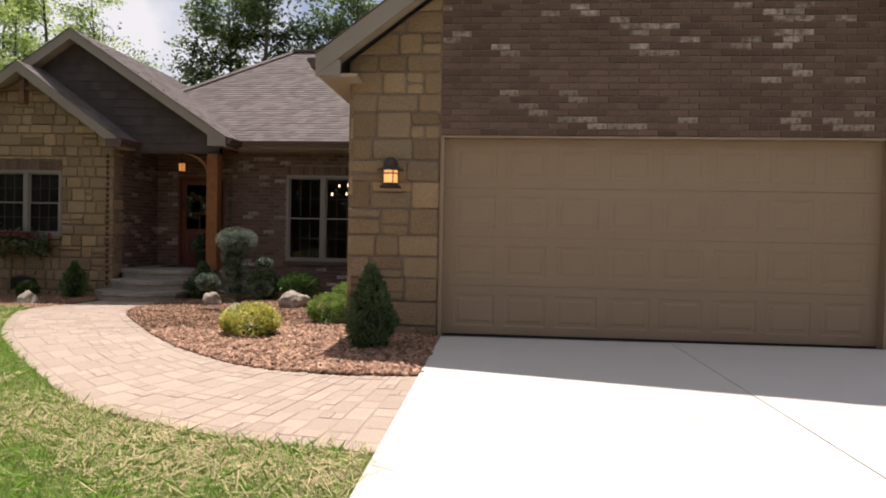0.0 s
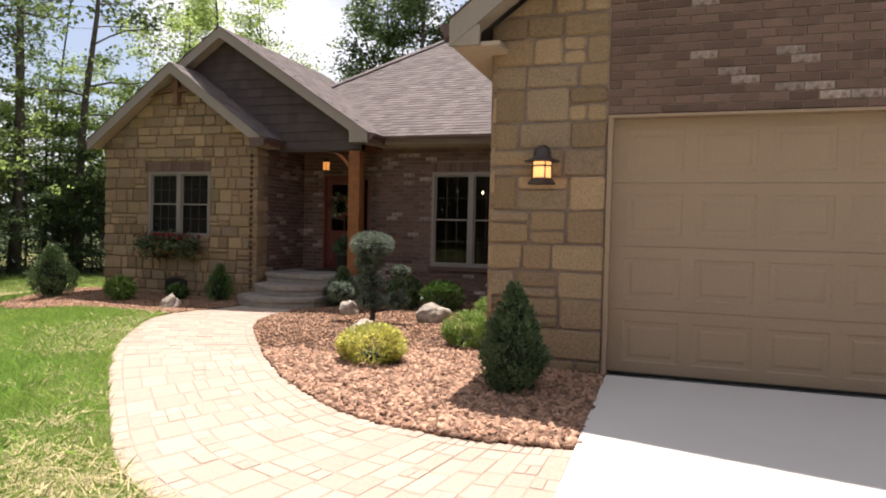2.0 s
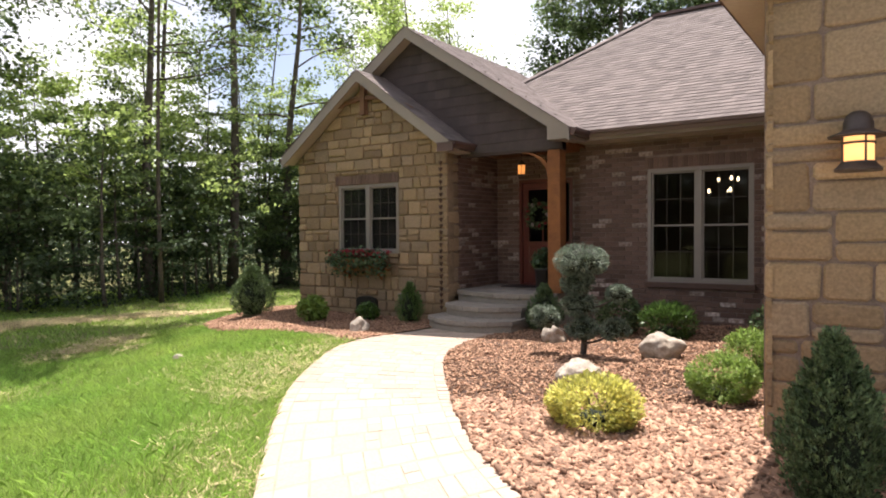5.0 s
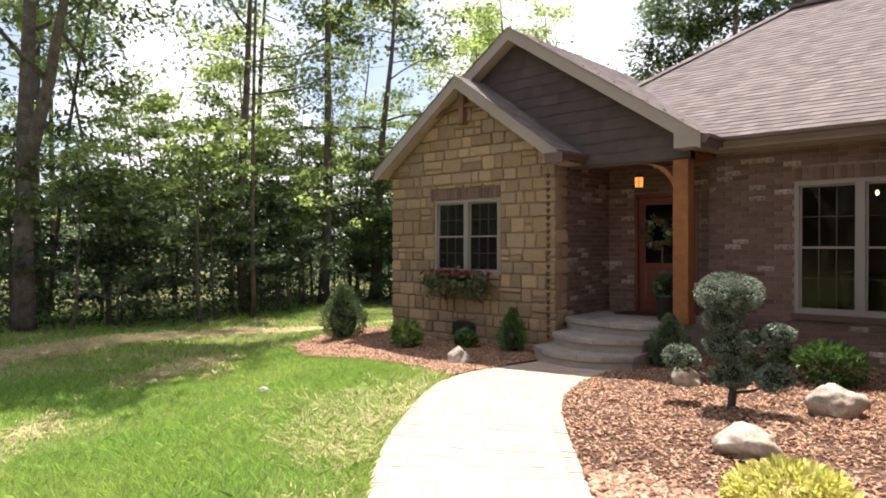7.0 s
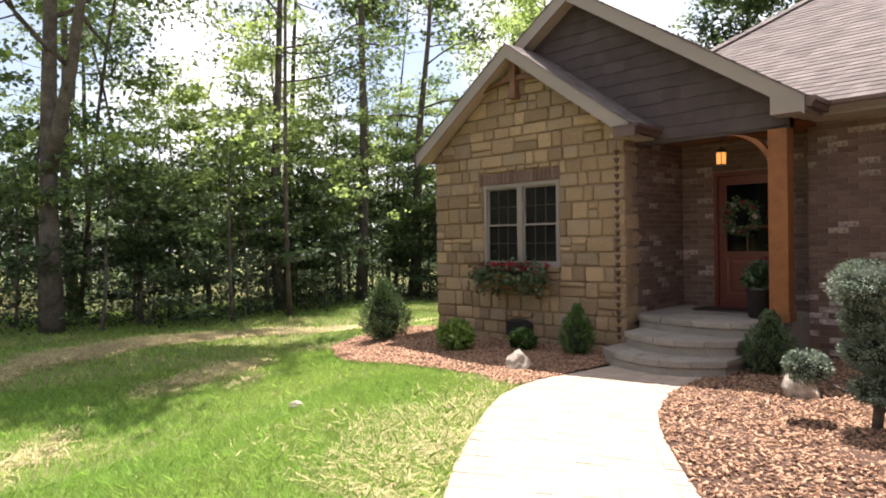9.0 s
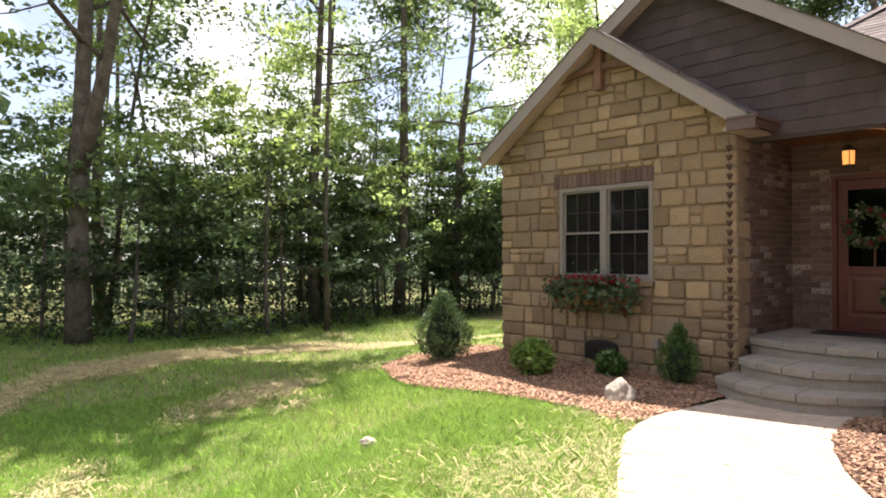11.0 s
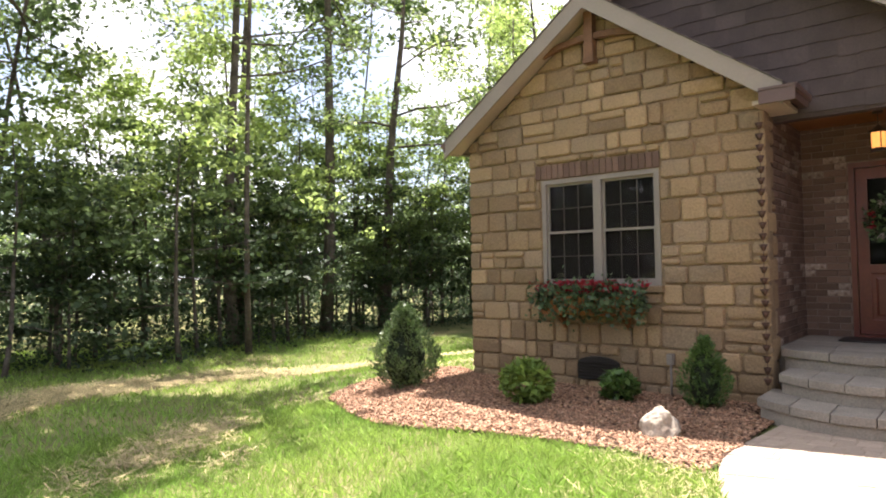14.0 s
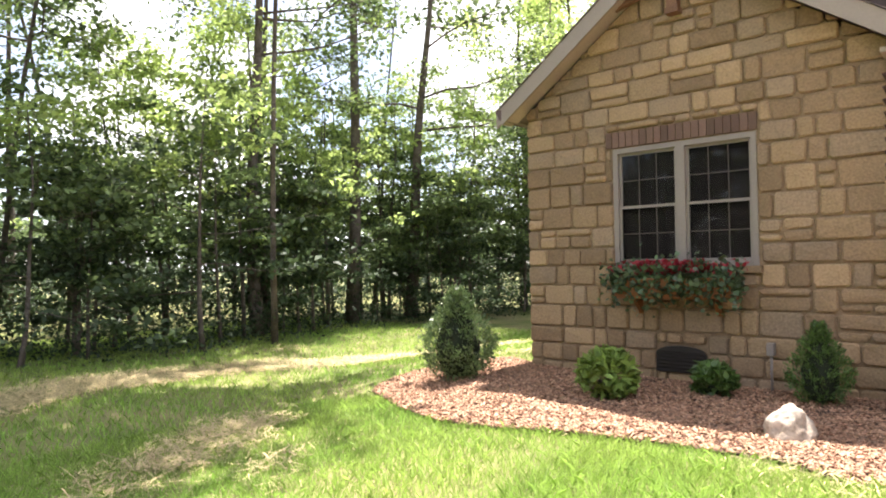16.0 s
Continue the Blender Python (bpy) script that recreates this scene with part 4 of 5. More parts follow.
M_WHITEPETAL = mat("pale_petals", (0.62, 0.52, 0.47), 0.5, 0.1, 9, 30, 0, island=0.2, translucent=0.3)
M_IVY = mat("ivy_leaves", (0.085, 0.14, 0.065), 0.4, 0.3, 5, 30, 0, island=0.45, translucent=0.2, spec=0.5)


def gz(x, y):
    return ground_z(x, y) + 0.02


def cone_shrub(x, y, h, r, label, material=M_CONIFER, n=6500, seed=1, size=(0.03, 0.065), top=0.9, name="conifer_shrub", blunt=1.12, tufts=260):
    """A pointed evergreen clad with upright sprays in tufts of their own, uneven in outline."""
    rng = np.random.default_rng(seed)
    t = thing(name, label, "shrub", at=(x, y, gz(x, y)))
    put("stem", Build().tube([(0, 0, -0.03), (0.01, 0, h * 0.4), (0, 0.01, h * 0.9)], [0.03, 0.02, 0.005], 7), M_BARK, t, smooth=True)

    def radius(u):
        return r * np.where(u < 0.27, 0.60 + 1.48 * u, 1.0 * (1 - np.clip((u - 0.27) / 0.73, 0, 1) ** blunt) + 0.03)

    u = rng.random(tufts) ** top
    a = rng.random(tufts) * math.tau
    k = radius(u) * rng.uniform(0.74, 1.1, tufts)
    c = np.stack([k * np.cos(a), k * np.sin(a), 0.03 + u * (h - 0.08)], 1)
    out = np.stack([np.cos(a) * 0.6, np.sin(a) * 0.6, np.ones(tufts) * 0.8], 1)
    pick = rng.integers(0, tufts, n)
    along = rng.random(n)[:, None]
    spread = r * 0.11 * (1.1 - along)
    p = c[pick] + out[pick] * (along - 0.55) * r * 0.42 + rng.normal(size=(n, 3)) * spread
    p[:, 2] = np.maximum(p[:, 2], 0.01)
    leaves("foliage", p, size, material, t, rng, out=out[pick], outward=0.6, aspect=0.34, up=0.2)
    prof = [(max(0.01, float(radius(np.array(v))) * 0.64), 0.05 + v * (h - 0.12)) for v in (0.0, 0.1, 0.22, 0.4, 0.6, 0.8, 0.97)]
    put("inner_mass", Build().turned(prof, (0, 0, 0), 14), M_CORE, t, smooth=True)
    return t


def mound_shrub(x, y, rx, ry, h, label, material, n=2600, size=(0.04, 0.075), seed=1, aspect=0.5, name="shrub", up=0.5, outward=0.4, lumps=12):
    rng = np.random.default_rng(seed)
    t = thing(name, label, "shrub", at=(x, y, gz(x, y)))
    p, o = ball_points(n, rng, (rx, ry, h * 0.55), (0, 0, h * 0.5), 0.55, lumps, 0.28)
    p[:, 2] = np.maximum(p[:, 2], 0.01)
    leaves("foliage", p, size, material, t, rng, out=o + np.array([0, 0, 0.4]), outward=outward, aspect=aspect, up=up)
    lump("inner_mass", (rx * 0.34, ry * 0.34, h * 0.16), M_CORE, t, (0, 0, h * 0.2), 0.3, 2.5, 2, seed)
    for k in range(5):
        a = math.tau * k / 5 + seed
        put("stem", Build().tube([(0.02 * math.cos(a), 0.02 * math.sin(a), -0.03), (rx * 0.4 * math.cos(a), ry * 0.4 * math.sin(a), h * 0.5)], [0.008, 0.004], 5), M_BARK, t)
    return t


cone_shrub(-0.66, -0.98, 0.98, 0.27, "dark green pointed conifer beside the garage stonework", n=20000, seed=3, size=(0.018, 0.045), blunt=1.4, tufts=420)
cone_shrub(-7.70, 4.38, 0.76, 0.25, "small pointed green conifer by the stone wall", material=M_SHRUB, n=8000, seed=4, size=(0.016, 0.04), blunt=1.5)
cone_shrub(-5.2, 4.72, 0.80, 0.30, "dark pointed conifer beside the porch steps", n=8000, seed=5, size=(0.02, 0.045), blunt=1.4)
cone_shrub(-11.45, 3.9, 1.10, 0.45, "glossy pyramidal holly bush at the corner of the bed", material=M_HOLLY, n=9000, seed=6, size=(0.03, 0.06), name="holly_bush", blunt=1.35, tufts=420)
mound_shrub(-2.28, -0.34, 0.37, 0.32, 0.40, "low golden-yellow shrub in the bark bed", M_YELLOW, 4600, (0.03, 0.065), 11, 0.42, lumps=13, outward=0.55)
mound_shrub(-1.66, 1.02, 0.30, 0.28, 0.42, "lime green feathery shrub beside the garage", M_LIME, 4200, (0.03, 0.06), 12, 0.35, lumps=16)
mound_shrub(-1.6, 2.05, 0.30, 0.30, 0.50, "lime green feathery shrub by the garage wall", M_LIME, 4200, (0.03, 0.06), 13, 0.35, lumps=16)
mound_shrub(-3.15, 4.55, 0.42, 0.34, 0.52, "broad-leaved green shrub under the tall window", M_SHRUB, 2300, (0.045, 0.09), 14, 0.36, lumps=16, outward=0.6)
mound_shrub(-3.95, 4.75, 0.34, 0.3, 0.62, "dark green shrub against the brick wall", M_CONIFER, 2200, (0.04, 0.08), 15)
mound_shrub(-1.75, 4.6, 0.34, 0.3, 0.5, "dark green shrub against the brick wall", M_CONIFER, 1800, (0.04, 0.08), 16)
mound_shrub(-9.33, 3.56, 0.29, 0.27, 0.45, "pale-tipped leafy shrub in the bark bed", M_LIME, 900, (0.08, 0.14), 17, 0.4)
mound_shrub(-8.58, 4.22, 0.22, 0.2, 0.32, "small green leafy plant by the vent", M_SHRUB, 500, (0.07, 0.12), 18, 0.5)


def cloud_tree(x, y, label):
    """A blue conifer clipped into balls on bare limbs."""
    rng = np.random.default_rng(21)
    t = thing("cloud_pruned_spruce", label, "shrub", at=(x, y, gz(x, y)))
    put("trunk", Build().tube([(0, 0, -0.05), (0.02, 0.01, 0.2), (-0.04, 0, 0.5), (0.03, 0.02, 0.8), (0.0, 0, 1.05)], [0.045, 0.04, 0.035, 0.03, 0.02], 9), M_BARK, t, smooth=True)
    balls = [((-0.02, 0, 1.19), (0.33, 0.32, 0.215), 5600), ((-0.05, -0.03, 0.92), (0.21, 0.2, 0.17), 2600), ((0.46, 0.0, 0.80), (0.15, 0.14, 0.11), 1700), ((-0.02, -0.02, 0.64), (0.24, 0.22, 0.15), 3200),
             ((-0.50, -0.05, 0.47), (0.195, 0.18, 0.15), 2400), ((0.45, -0.08, 0.38), (0.18, 0.17, 0.14), 2200), ((0.02, -0.06, 0.36), (0.21, 0.20, 0.14), 2600)]
    for k, (c, r, n) in enumerate(balls):
        p, o = ball_points(n, rng, tuple(v * 1.04 for v in r), c, 0.6, 22, 0.2)
        ball = leaves("foliage_ball", p, (0.02, 0.05), M_SPRUCE, t, rng, out=o, outward=0.5, aspect=0.3)
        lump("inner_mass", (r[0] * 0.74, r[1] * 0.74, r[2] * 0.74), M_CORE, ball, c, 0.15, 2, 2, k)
        if k:
            z0 = max(0.08, c[2] - 0.22)
            put("limb", Build().tube([(0, 0, z0), (c[0] * 0.5, c[1] * 0.5, c[2] - 0.16), (c[0], c[1], c[2] - 0.03)], [0.018, 0.014, 0.008], 6), M_BARK, t, smooth=True)


cloud_tree(-3.65, 2.66, "blue-grey conifer clipped into balls on bare limbs")


def boulder(x, y, radii, label, seed, turn=0.0, taper=0.0):
    t = lump("boulder", radii, M_ROCK, None, (0, 0, 0), 0.30, 1.1, 4, seed, radii[2] * 0.6)
    for v in t.data.vertices:
        k = 1 - taper * (v.co.z / radii[2] + 0.3)
        v.co.x, v.co.y = v.co.x * k + taper * 0.12 * v.co.z, v.co.y * k
    t.matrix_world = pose(x, y, gz(x, y) + radii[2] * 0.5, 0, 0, turn)
    return tagged(t, label, "boulder", "garden boulders")


boulder(-7.6, 2.9, (0.17, 0.135, 0.155), "pale weathered boulder beside the walkway", 1, 20, 0.25)
boulder(-2.95, 0.98, (0.25, 0.20, 0.15), "flat pale boulder behind the golden shrub", 2, 30)
boulder(-2.75, 2.92, (0.235, 0.19, 0.19), "rounded tan boulder in the bark bed", 3, 10)
boulder(-4.55, 3.68, (0.17, 0.15, 0.17), "grey boulder beside the clipped conifer", 4, 40)
boulder(-8.25, 0.08, (0.085, 0.07, 0.05), "small pale stone lying in the lawn", 5, 0)

# window box planting
fl = thing("box_flowers", "ivy and pink-red foliage spilling from the window box", "flowers", at=(-9.09, 4.60, 0.96))
rng = np.random.default_rng(31)
n = 1500
p = np.stack([rng.uniform(-0.72, 0.72, n), rng.normal(-0.10, 0.09, n), rng.normal(0.0, 0.10, n) - 0.02], 1)
p[:, 2] -= np.where(rng.random(n) < 0.25, rng.random(n) * 0.22, 0) * (p[:, 1] < -0.1)
p[:, 1] = np.minimum(p[:, 1], 0.1)
leaves("ivy", p, (0.04, 0.085), M_IVY, fl, rng, aspect=0.8, out=np.tile([0, -0.6, 0.4], (n, 1)), outward=0.35)
n = 420
p = np.stack([rng.normal(0.0, 0.28, n), rng.normal(-0.02, 0.07, n), rng.uniform(0.05, 0.19, n)], 1)
leaves("red_foliage", p, (0.04, 0.08), M_RED, fl, rng, "pink-red leaves", aspect=0.8, out=np.tile([0, -0.4, 0.8], (n, 1)), outward=0.4)

# porch pot planting
fp = thing("pot_flowers", "leafy plant with red flowers in the porch planter", "flowers", at=(-5.62, 5.6, FLOOR + 0.37))
p, o = ball_points(700, rng, (0.24, 0.24, 0.2), (0, 0, 0.18), 0.3, 9, 0.4)
leaves("foliage", p, (0.06, 0.12), M_IVY, fp, rng, out=o, outward=0.5, aspect=0.5)
p, o = ball_points(60, rng, (0.2, 0.2, 0.16), (0, 0, 0.3), 0.7, 6, 0.3)
tagged(leaves("red_flowers", p, (0.04, 0.06), M_RED, fp, rng, "red petals", aspect=0.9), "red petals", "", "", "stuff")

# wreath on the door
wr = thing("door_wreath", "dark leafy wreath with red and white flowers on the door", "wreath", at=(-6.26, 6.66, 1.80))
n = 520
a = rng.random(n) * math.tau
rr = rng.normal(0.22, 0.045, n)
p = np.stack([rr * np.cos(a), rng.normal(-0.02, 0.025, n), rr * np.sin(a)], 1)
leaves("foliage", p, (0.05, 0.09), M_CONIFER, wr, rng, aspect=0.5)
for k in range(9):
    b = math.tau * k / 9
    c = np.array([0.22 * math.cos(b), -0.06, 0.22 * math.sin(b)])
    leaves("flower", c + rng.normal(size=(26, 3)) * 0.02, (0.025, 0.045), M_RED if k % 3 else M_WHITEPETAL, wr, rng, "white flower" if k % 3 == 0 else "red flower", aspect=0.9)
put("ring", Build().tube([(0.22 * math.cos(math.tau * k / 20), 0.0, 0.22 * math.sin(math.tau * k / 20)) for k in range(21)], [0.02] * 21, 6), M_BARK, wr)


# ---- trees ----
def limb(b, start, way, length, r0, rng, bend=0.25, k=5, lift=0.1):
    pts, d = [Vector(start)], Vector(way).normalized()
    for _ in range(k):
        d = (d + Vector(rng.normal(size=3)) * bend * 0.5 + Vector((0, 0, lift))).normalized()
        pts.append(pts[-1] + d * length / k)
    b.tube(pts, [r0 * (1 - 0.85 * i / k) for i in range(k + 1)], 6)
    return pts


def tree(name, label, h, r, seed, crown=(0.35, 1.0), limbs=14, reach=0.3, leaf=(0.10, 0.17), n=4500, materials=(M_LEAF,), lean=0.0, fork=None, cluster=0.42, group="", tier=0.55, rise=0.25):
    """Trunk, limbs, twigs and leaves in loose clumps; built at the origin."""
    rng = np.random.default_rng(seed)
    t = thing(name, label, "tree", group)
    b = Build()
    ph = rng.random(2) * 6
    trunk = [Vector((lean * u * h + 0.02 * h * (math.sin(3.4 * u + ph[0]) - math.sin(ph[0])) + 0.004 * h * math.sin(11 * u), 0.02 * h * (math.sin(2.7 * u + ph[1]) - math.sin(ph[1])), u * h - 0.1)) for u in [i / 9 for i in range(10)]]
    b.tube(trunk, [r * 1.25] + [r * (1 - 0.88 * i / 9) for i in range(1, 10)], 9)
    put("trunk", b, M_BARK, t, smooth=True)
    tips, lb = [], Build()
    starts = []
    if fork:
        u, way, ln = fork
        p = trunk[int(u * 9)]
        pts = limb(lb, p, way, ln, r * 0.75, rng, 0.12, 6, 0.05)
        starts += [(q, 0.5) for q in pts[2:]]
    for i in range(limbs):
        u = crown[0] + (crown[1] - crown[0]) * (i + rng.random()) / limbs
        q = u * 9
        j = min(int(q), 8)
        starts.append((trunk[j].lerp(trunk[j + 1], q - j), u))
    for p, u in starts:
        a = rng.random() * math.tau
        ln = reach * h * (1.15 - 0.75 * u) * rng.uniform(0.6, 1.2)
        pts = limb(lb, p, (math.cos(a), math.sin(a), rise + rise * 2 * u), ln, r * 0.3 * (1.2 - u), rng, 0.35, 5, rise * 0.3)
        tips += pts[2:]
        for q in pts[2:5]:
            a2 = a + rng.normal() * 1.1
            tw = limb(lb, q, (math.cos(a2), math.sin(a2), rng.normal() * 0.3), ln * 0.45, r * 0.08, rng, 0.4, 3)
            tips += tw[1:]
    put("branchwork", lb, M_BARK, t, smooth=True)
    tips = np.array([tuple(p) for p in tips])
    # materials go from low to high; the tone steps paint sun and shade
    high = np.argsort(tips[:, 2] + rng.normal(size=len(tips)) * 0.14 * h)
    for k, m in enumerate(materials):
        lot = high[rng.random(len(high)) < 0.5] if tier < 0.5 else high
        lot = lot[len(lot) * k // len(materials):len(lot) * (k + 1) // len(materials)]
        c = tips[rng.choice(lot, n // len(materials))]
        p = c + rng.normal(size=c.shape) * np.array([cluster, cluster, cluster * tier])
        p[:, 2] = np.maximum(p[:, 2], 0.15)
        leaves("crown", p, leaf, m, t, rng, aspect=0.62, up=0.8 if tier < 0.5 else 0.5)
    return t


# patterns, each set at its first place and copied to the rest
def afar(x, y):
    """Spreads the woods out from the lawn's near end, to where their edge stands."""
    return -3.5 + 1.33 * (x + 3.5), -3.0 + 1.33 * (y + 3.0)


def plant(pattern, places, seed, away=False):
    rng = np.random.default_rng(seed)
    first = True
    for x, y, s in places:
        if away:
            (x, y), s = afar(x, y), s * 1.25
        m = pose(x, y, ground_z(x, y) - 0.02, 0, 0, float(rng.uniform(0, 360)))
        ob = pattern if first else copy_thing(pattern, m)
        ob.matrix_basis = m @ Matrix.Diagonal((s, s, s * float(rng.uniform(0.92, 1.1)), 1))
        first = False


def scatter(count, x0, x1, y0, y1, gap, seed, keep=lambda x, y: True):
    rng = np.random.default_rng(seed)
    out = []
    for _ in range(count * 40):
        x, y = rng.uniform(x0, x1), rng.uniform(y0, y1)
        if keep(x, y) and all((x - a) ** 2 + (y - b) ** 2 > gap * gap for a, b in out):
            out.append((x, y))
        if len(out) == count:
            break
    return [(x, y, float(rng.uniform(0.8, 1.2))) for x, y in out]


def wood_edge(y):
    """How far to the east the woods come, by y."""
    return -16.2 + 1.4 * math.sin(y * 0.35 + 0.6) - 1.6 * ease(-y, -1.0, 4.0) + 2.6 * ease(y, 6.0, 11.0)


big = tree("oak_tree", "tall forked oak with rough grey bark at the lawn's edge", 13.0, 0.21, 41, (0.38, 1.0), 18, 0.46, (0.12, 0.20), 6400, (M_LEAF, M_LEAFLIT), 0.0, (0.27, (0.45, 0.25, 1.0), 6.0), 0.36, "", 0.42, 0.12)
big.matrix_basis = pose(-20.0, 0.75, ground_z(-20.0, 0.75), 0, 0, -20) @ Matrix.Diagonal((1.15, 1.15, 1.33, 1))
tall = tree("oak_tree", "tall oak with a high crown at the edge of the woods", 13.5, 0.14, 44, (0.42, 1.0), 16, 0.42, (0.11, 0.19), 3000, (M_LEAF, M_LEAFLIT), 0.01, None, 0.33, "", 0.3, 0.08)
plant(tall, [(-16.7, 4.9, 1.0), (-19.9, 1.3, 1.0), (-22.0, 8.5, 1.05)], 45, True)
# high crowns added above the view to cast shade on lawn and undergrowth
wide = tree("oak_tree", "slim oak with an added high crown that shades the lawn and woods", 14.0, 0.055, 47, (0.64, 1.0), 22, 0.38, (0.16, 0.27), 7500, (M_LEAF, M_LEAFLIT), 0.14, None, 0.4, "", 0.4, 0.10)
for x, y, turn in ((-24.4, 14.6, 100), (-25.7, 5.0, 220), (-23.8, 2.4, 20)):
    copy_thing(wide, pose(x, y, ground_z(x, y) - 0.02, 0, 0, turn) @ Matrix.Diagonal((1.3, 1.3, 1.3, 1)))
wide.matrix_basis = pose(-19.2, 6.7, ground_z(-19.2, 6.7) - 0.02, 0, 0, -37) @ Matrix.Diagonal((1.3, 1.3, 1.3, 1))
bare = tree("birch_tree", "slender tall tree with long bare limbs and sparse leaves", 12.5, 0.17, 42, (0.36, 1.0), 11, 0.40, (0.10, 0.17), 1500, (M_LEAF, M_LEAFLIT), 0.015, None, 0.3, "", 0.3, 0.05)
bare.matrix_basis = pose(-21.6, 13.7, ground_z(-21.6, 13.7), 0, 0, 60) @ Matrix.Diagonal((1.22, 1.22, 1.22, 1))

GROUP_S, GROUP_T = "saplings of the woods", "trees of the woods"
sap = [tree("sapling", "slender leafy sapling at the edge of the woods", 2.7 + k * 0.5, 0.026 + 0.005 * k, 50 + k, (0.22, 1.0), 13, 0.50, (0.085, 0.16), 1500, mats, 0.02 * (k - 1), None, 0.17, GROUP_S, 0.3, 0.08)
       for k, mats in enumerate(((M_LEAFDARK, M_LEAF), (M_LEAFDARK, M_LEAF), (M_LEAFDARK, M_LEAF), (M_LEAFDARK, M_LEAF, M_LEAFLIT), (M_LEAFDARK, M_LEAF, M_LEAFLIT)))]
for k, s in enumerate(sap):
    edge = [(wood_edge(y) - dx, y, sc) for y, dx, sc in [(-9 + k * 0.75 + i * 3.4 + 0.8 * math.sin(i * 5.1 + k), 0.3 + 1.6 * abs(math.sin(i * 3.3 + k * 2)), 0.75 + 0.45 * abs(math.cos(i * 2.1 + k))) for i in range(8)]]
    plant(s, edge + scatter(9, -30, -15, -14, 28, 1.6, 60 + k, lambda x, y: x < wood_edge(y) - 1.2), 70 + k, True)
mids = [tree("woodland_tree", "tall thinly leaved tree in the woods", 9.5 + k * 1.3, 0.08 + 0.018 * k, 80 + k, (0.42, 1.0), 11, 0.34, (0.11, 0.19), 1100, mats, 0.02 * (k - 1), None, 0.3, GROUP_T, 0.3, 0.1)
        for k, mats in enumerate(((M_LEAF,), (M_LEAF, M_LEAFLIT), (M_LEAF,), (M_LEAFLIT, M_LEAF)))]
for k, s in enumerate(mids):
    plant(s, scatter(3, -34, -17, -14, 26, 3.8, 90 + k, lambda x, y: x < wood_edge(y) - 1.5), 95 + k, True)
under = [tree("woodland_tree", "slender young tree with flat tiers of leaves coloured as sunlit", 5.6 + 0.7 * k, 0.04 + 0.008 * k, 180 + k, (0.28, 1.0), 15, 0.38, (0.10, 0.16), 1900, mats, 0.03 * (1 - k), None, 0.22, GROUP_T, 0.22, 0.06)
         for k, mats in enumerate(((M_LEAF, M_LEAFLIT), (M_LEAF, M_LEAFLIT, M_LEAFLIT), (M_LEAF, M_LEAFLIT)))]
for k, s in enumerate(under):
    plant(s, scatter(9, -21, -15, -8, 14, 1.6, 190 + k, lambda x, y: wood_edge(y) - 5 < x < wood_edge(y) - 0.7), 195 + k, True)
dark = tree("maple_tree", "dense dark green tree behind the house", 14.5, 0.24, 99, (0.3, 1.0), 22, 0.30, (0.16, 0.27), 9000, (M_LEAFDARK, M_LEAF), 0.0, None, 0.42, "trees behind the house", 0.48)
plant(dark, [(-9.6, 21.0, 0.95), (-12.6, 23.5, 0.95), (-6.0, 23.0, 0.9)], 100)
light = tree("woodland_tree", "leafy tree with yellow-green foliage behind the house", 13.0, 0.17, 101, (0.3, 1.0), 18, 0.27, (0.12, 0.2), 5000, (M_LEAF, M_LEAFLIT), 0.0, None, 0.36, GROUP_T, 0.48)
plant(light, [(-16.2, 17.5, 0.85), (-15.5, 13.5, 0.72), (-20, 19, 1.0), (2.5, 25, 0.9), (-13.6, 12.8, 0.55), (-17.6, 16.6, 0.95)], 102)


def brush(name, label, places, n, spread, height, leaf, material, seed):
    """Low growth that nobody could count."""
    rng = np.random.default_rng(seed)
    places = np.array(places)
    c = places[rng.integers(0, len(places), n)]
    p = np.stack([c[:, 0] + rng.normal(size=n) * spread, c[:, 1] + rng.normal(size=n) * spread, np.abs(rng.normal(size=n)) * height], 1)
    p[:, 2] += np.array([ground_z(a, b) for a, b in p[:, :2]])
    v, f = leaf_arrays(p, leaf, rng, aspect=0.6, up=0.5)
    return tagged(quick_mesh(name, v, f, material), label, "undergrowth", "", "stuff")


# low growth and far wall: woodland shade is put into their dark leaf colour
spots = [afar(wood_edge(y) - 0.4 - 1.6 * abs(math.sin(y * 4.3)), y) for y in [-12 + 0.45 * i for i in range(70)]]
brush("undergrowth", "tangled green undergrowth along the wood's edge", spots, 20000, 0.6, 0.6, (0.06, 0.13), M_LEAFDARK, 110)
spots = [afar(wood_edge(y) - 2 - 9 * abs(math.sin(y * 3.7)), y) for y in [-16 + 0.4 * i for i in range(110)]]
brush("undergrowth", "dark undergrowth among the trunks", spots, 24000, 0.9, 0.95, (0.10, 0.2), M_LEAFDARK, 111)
spots = [(-38 - 6 * abs(math.sin(y * 2.9)), y) for y in [-30 + 0.8 * i for i in range(90)]]
far = np.array([(x, y, z) for x, y in spots for z in (0.1, 0.9, 1.7, 2.6, 3.6, 4.6)])
rng = np.random.default_rng(112)
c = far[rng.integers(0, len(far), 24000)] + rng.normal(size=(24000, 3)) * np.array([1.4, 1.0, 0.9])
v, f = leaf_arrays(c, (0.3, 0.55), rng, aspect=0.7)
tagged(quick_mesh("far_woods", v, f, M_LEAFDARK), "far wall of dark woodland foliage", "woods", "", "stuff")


# ---- grass and straw ----
def free_ground(x, y):
    if x > 0.03 and y > -13.5:
        return False
    return not (inside(x, y, RING_PATH) or inside(x, y, RING_BED_L) or inside(x, y, RING_BED_R) or (y > 4.7 and x > -11.05))


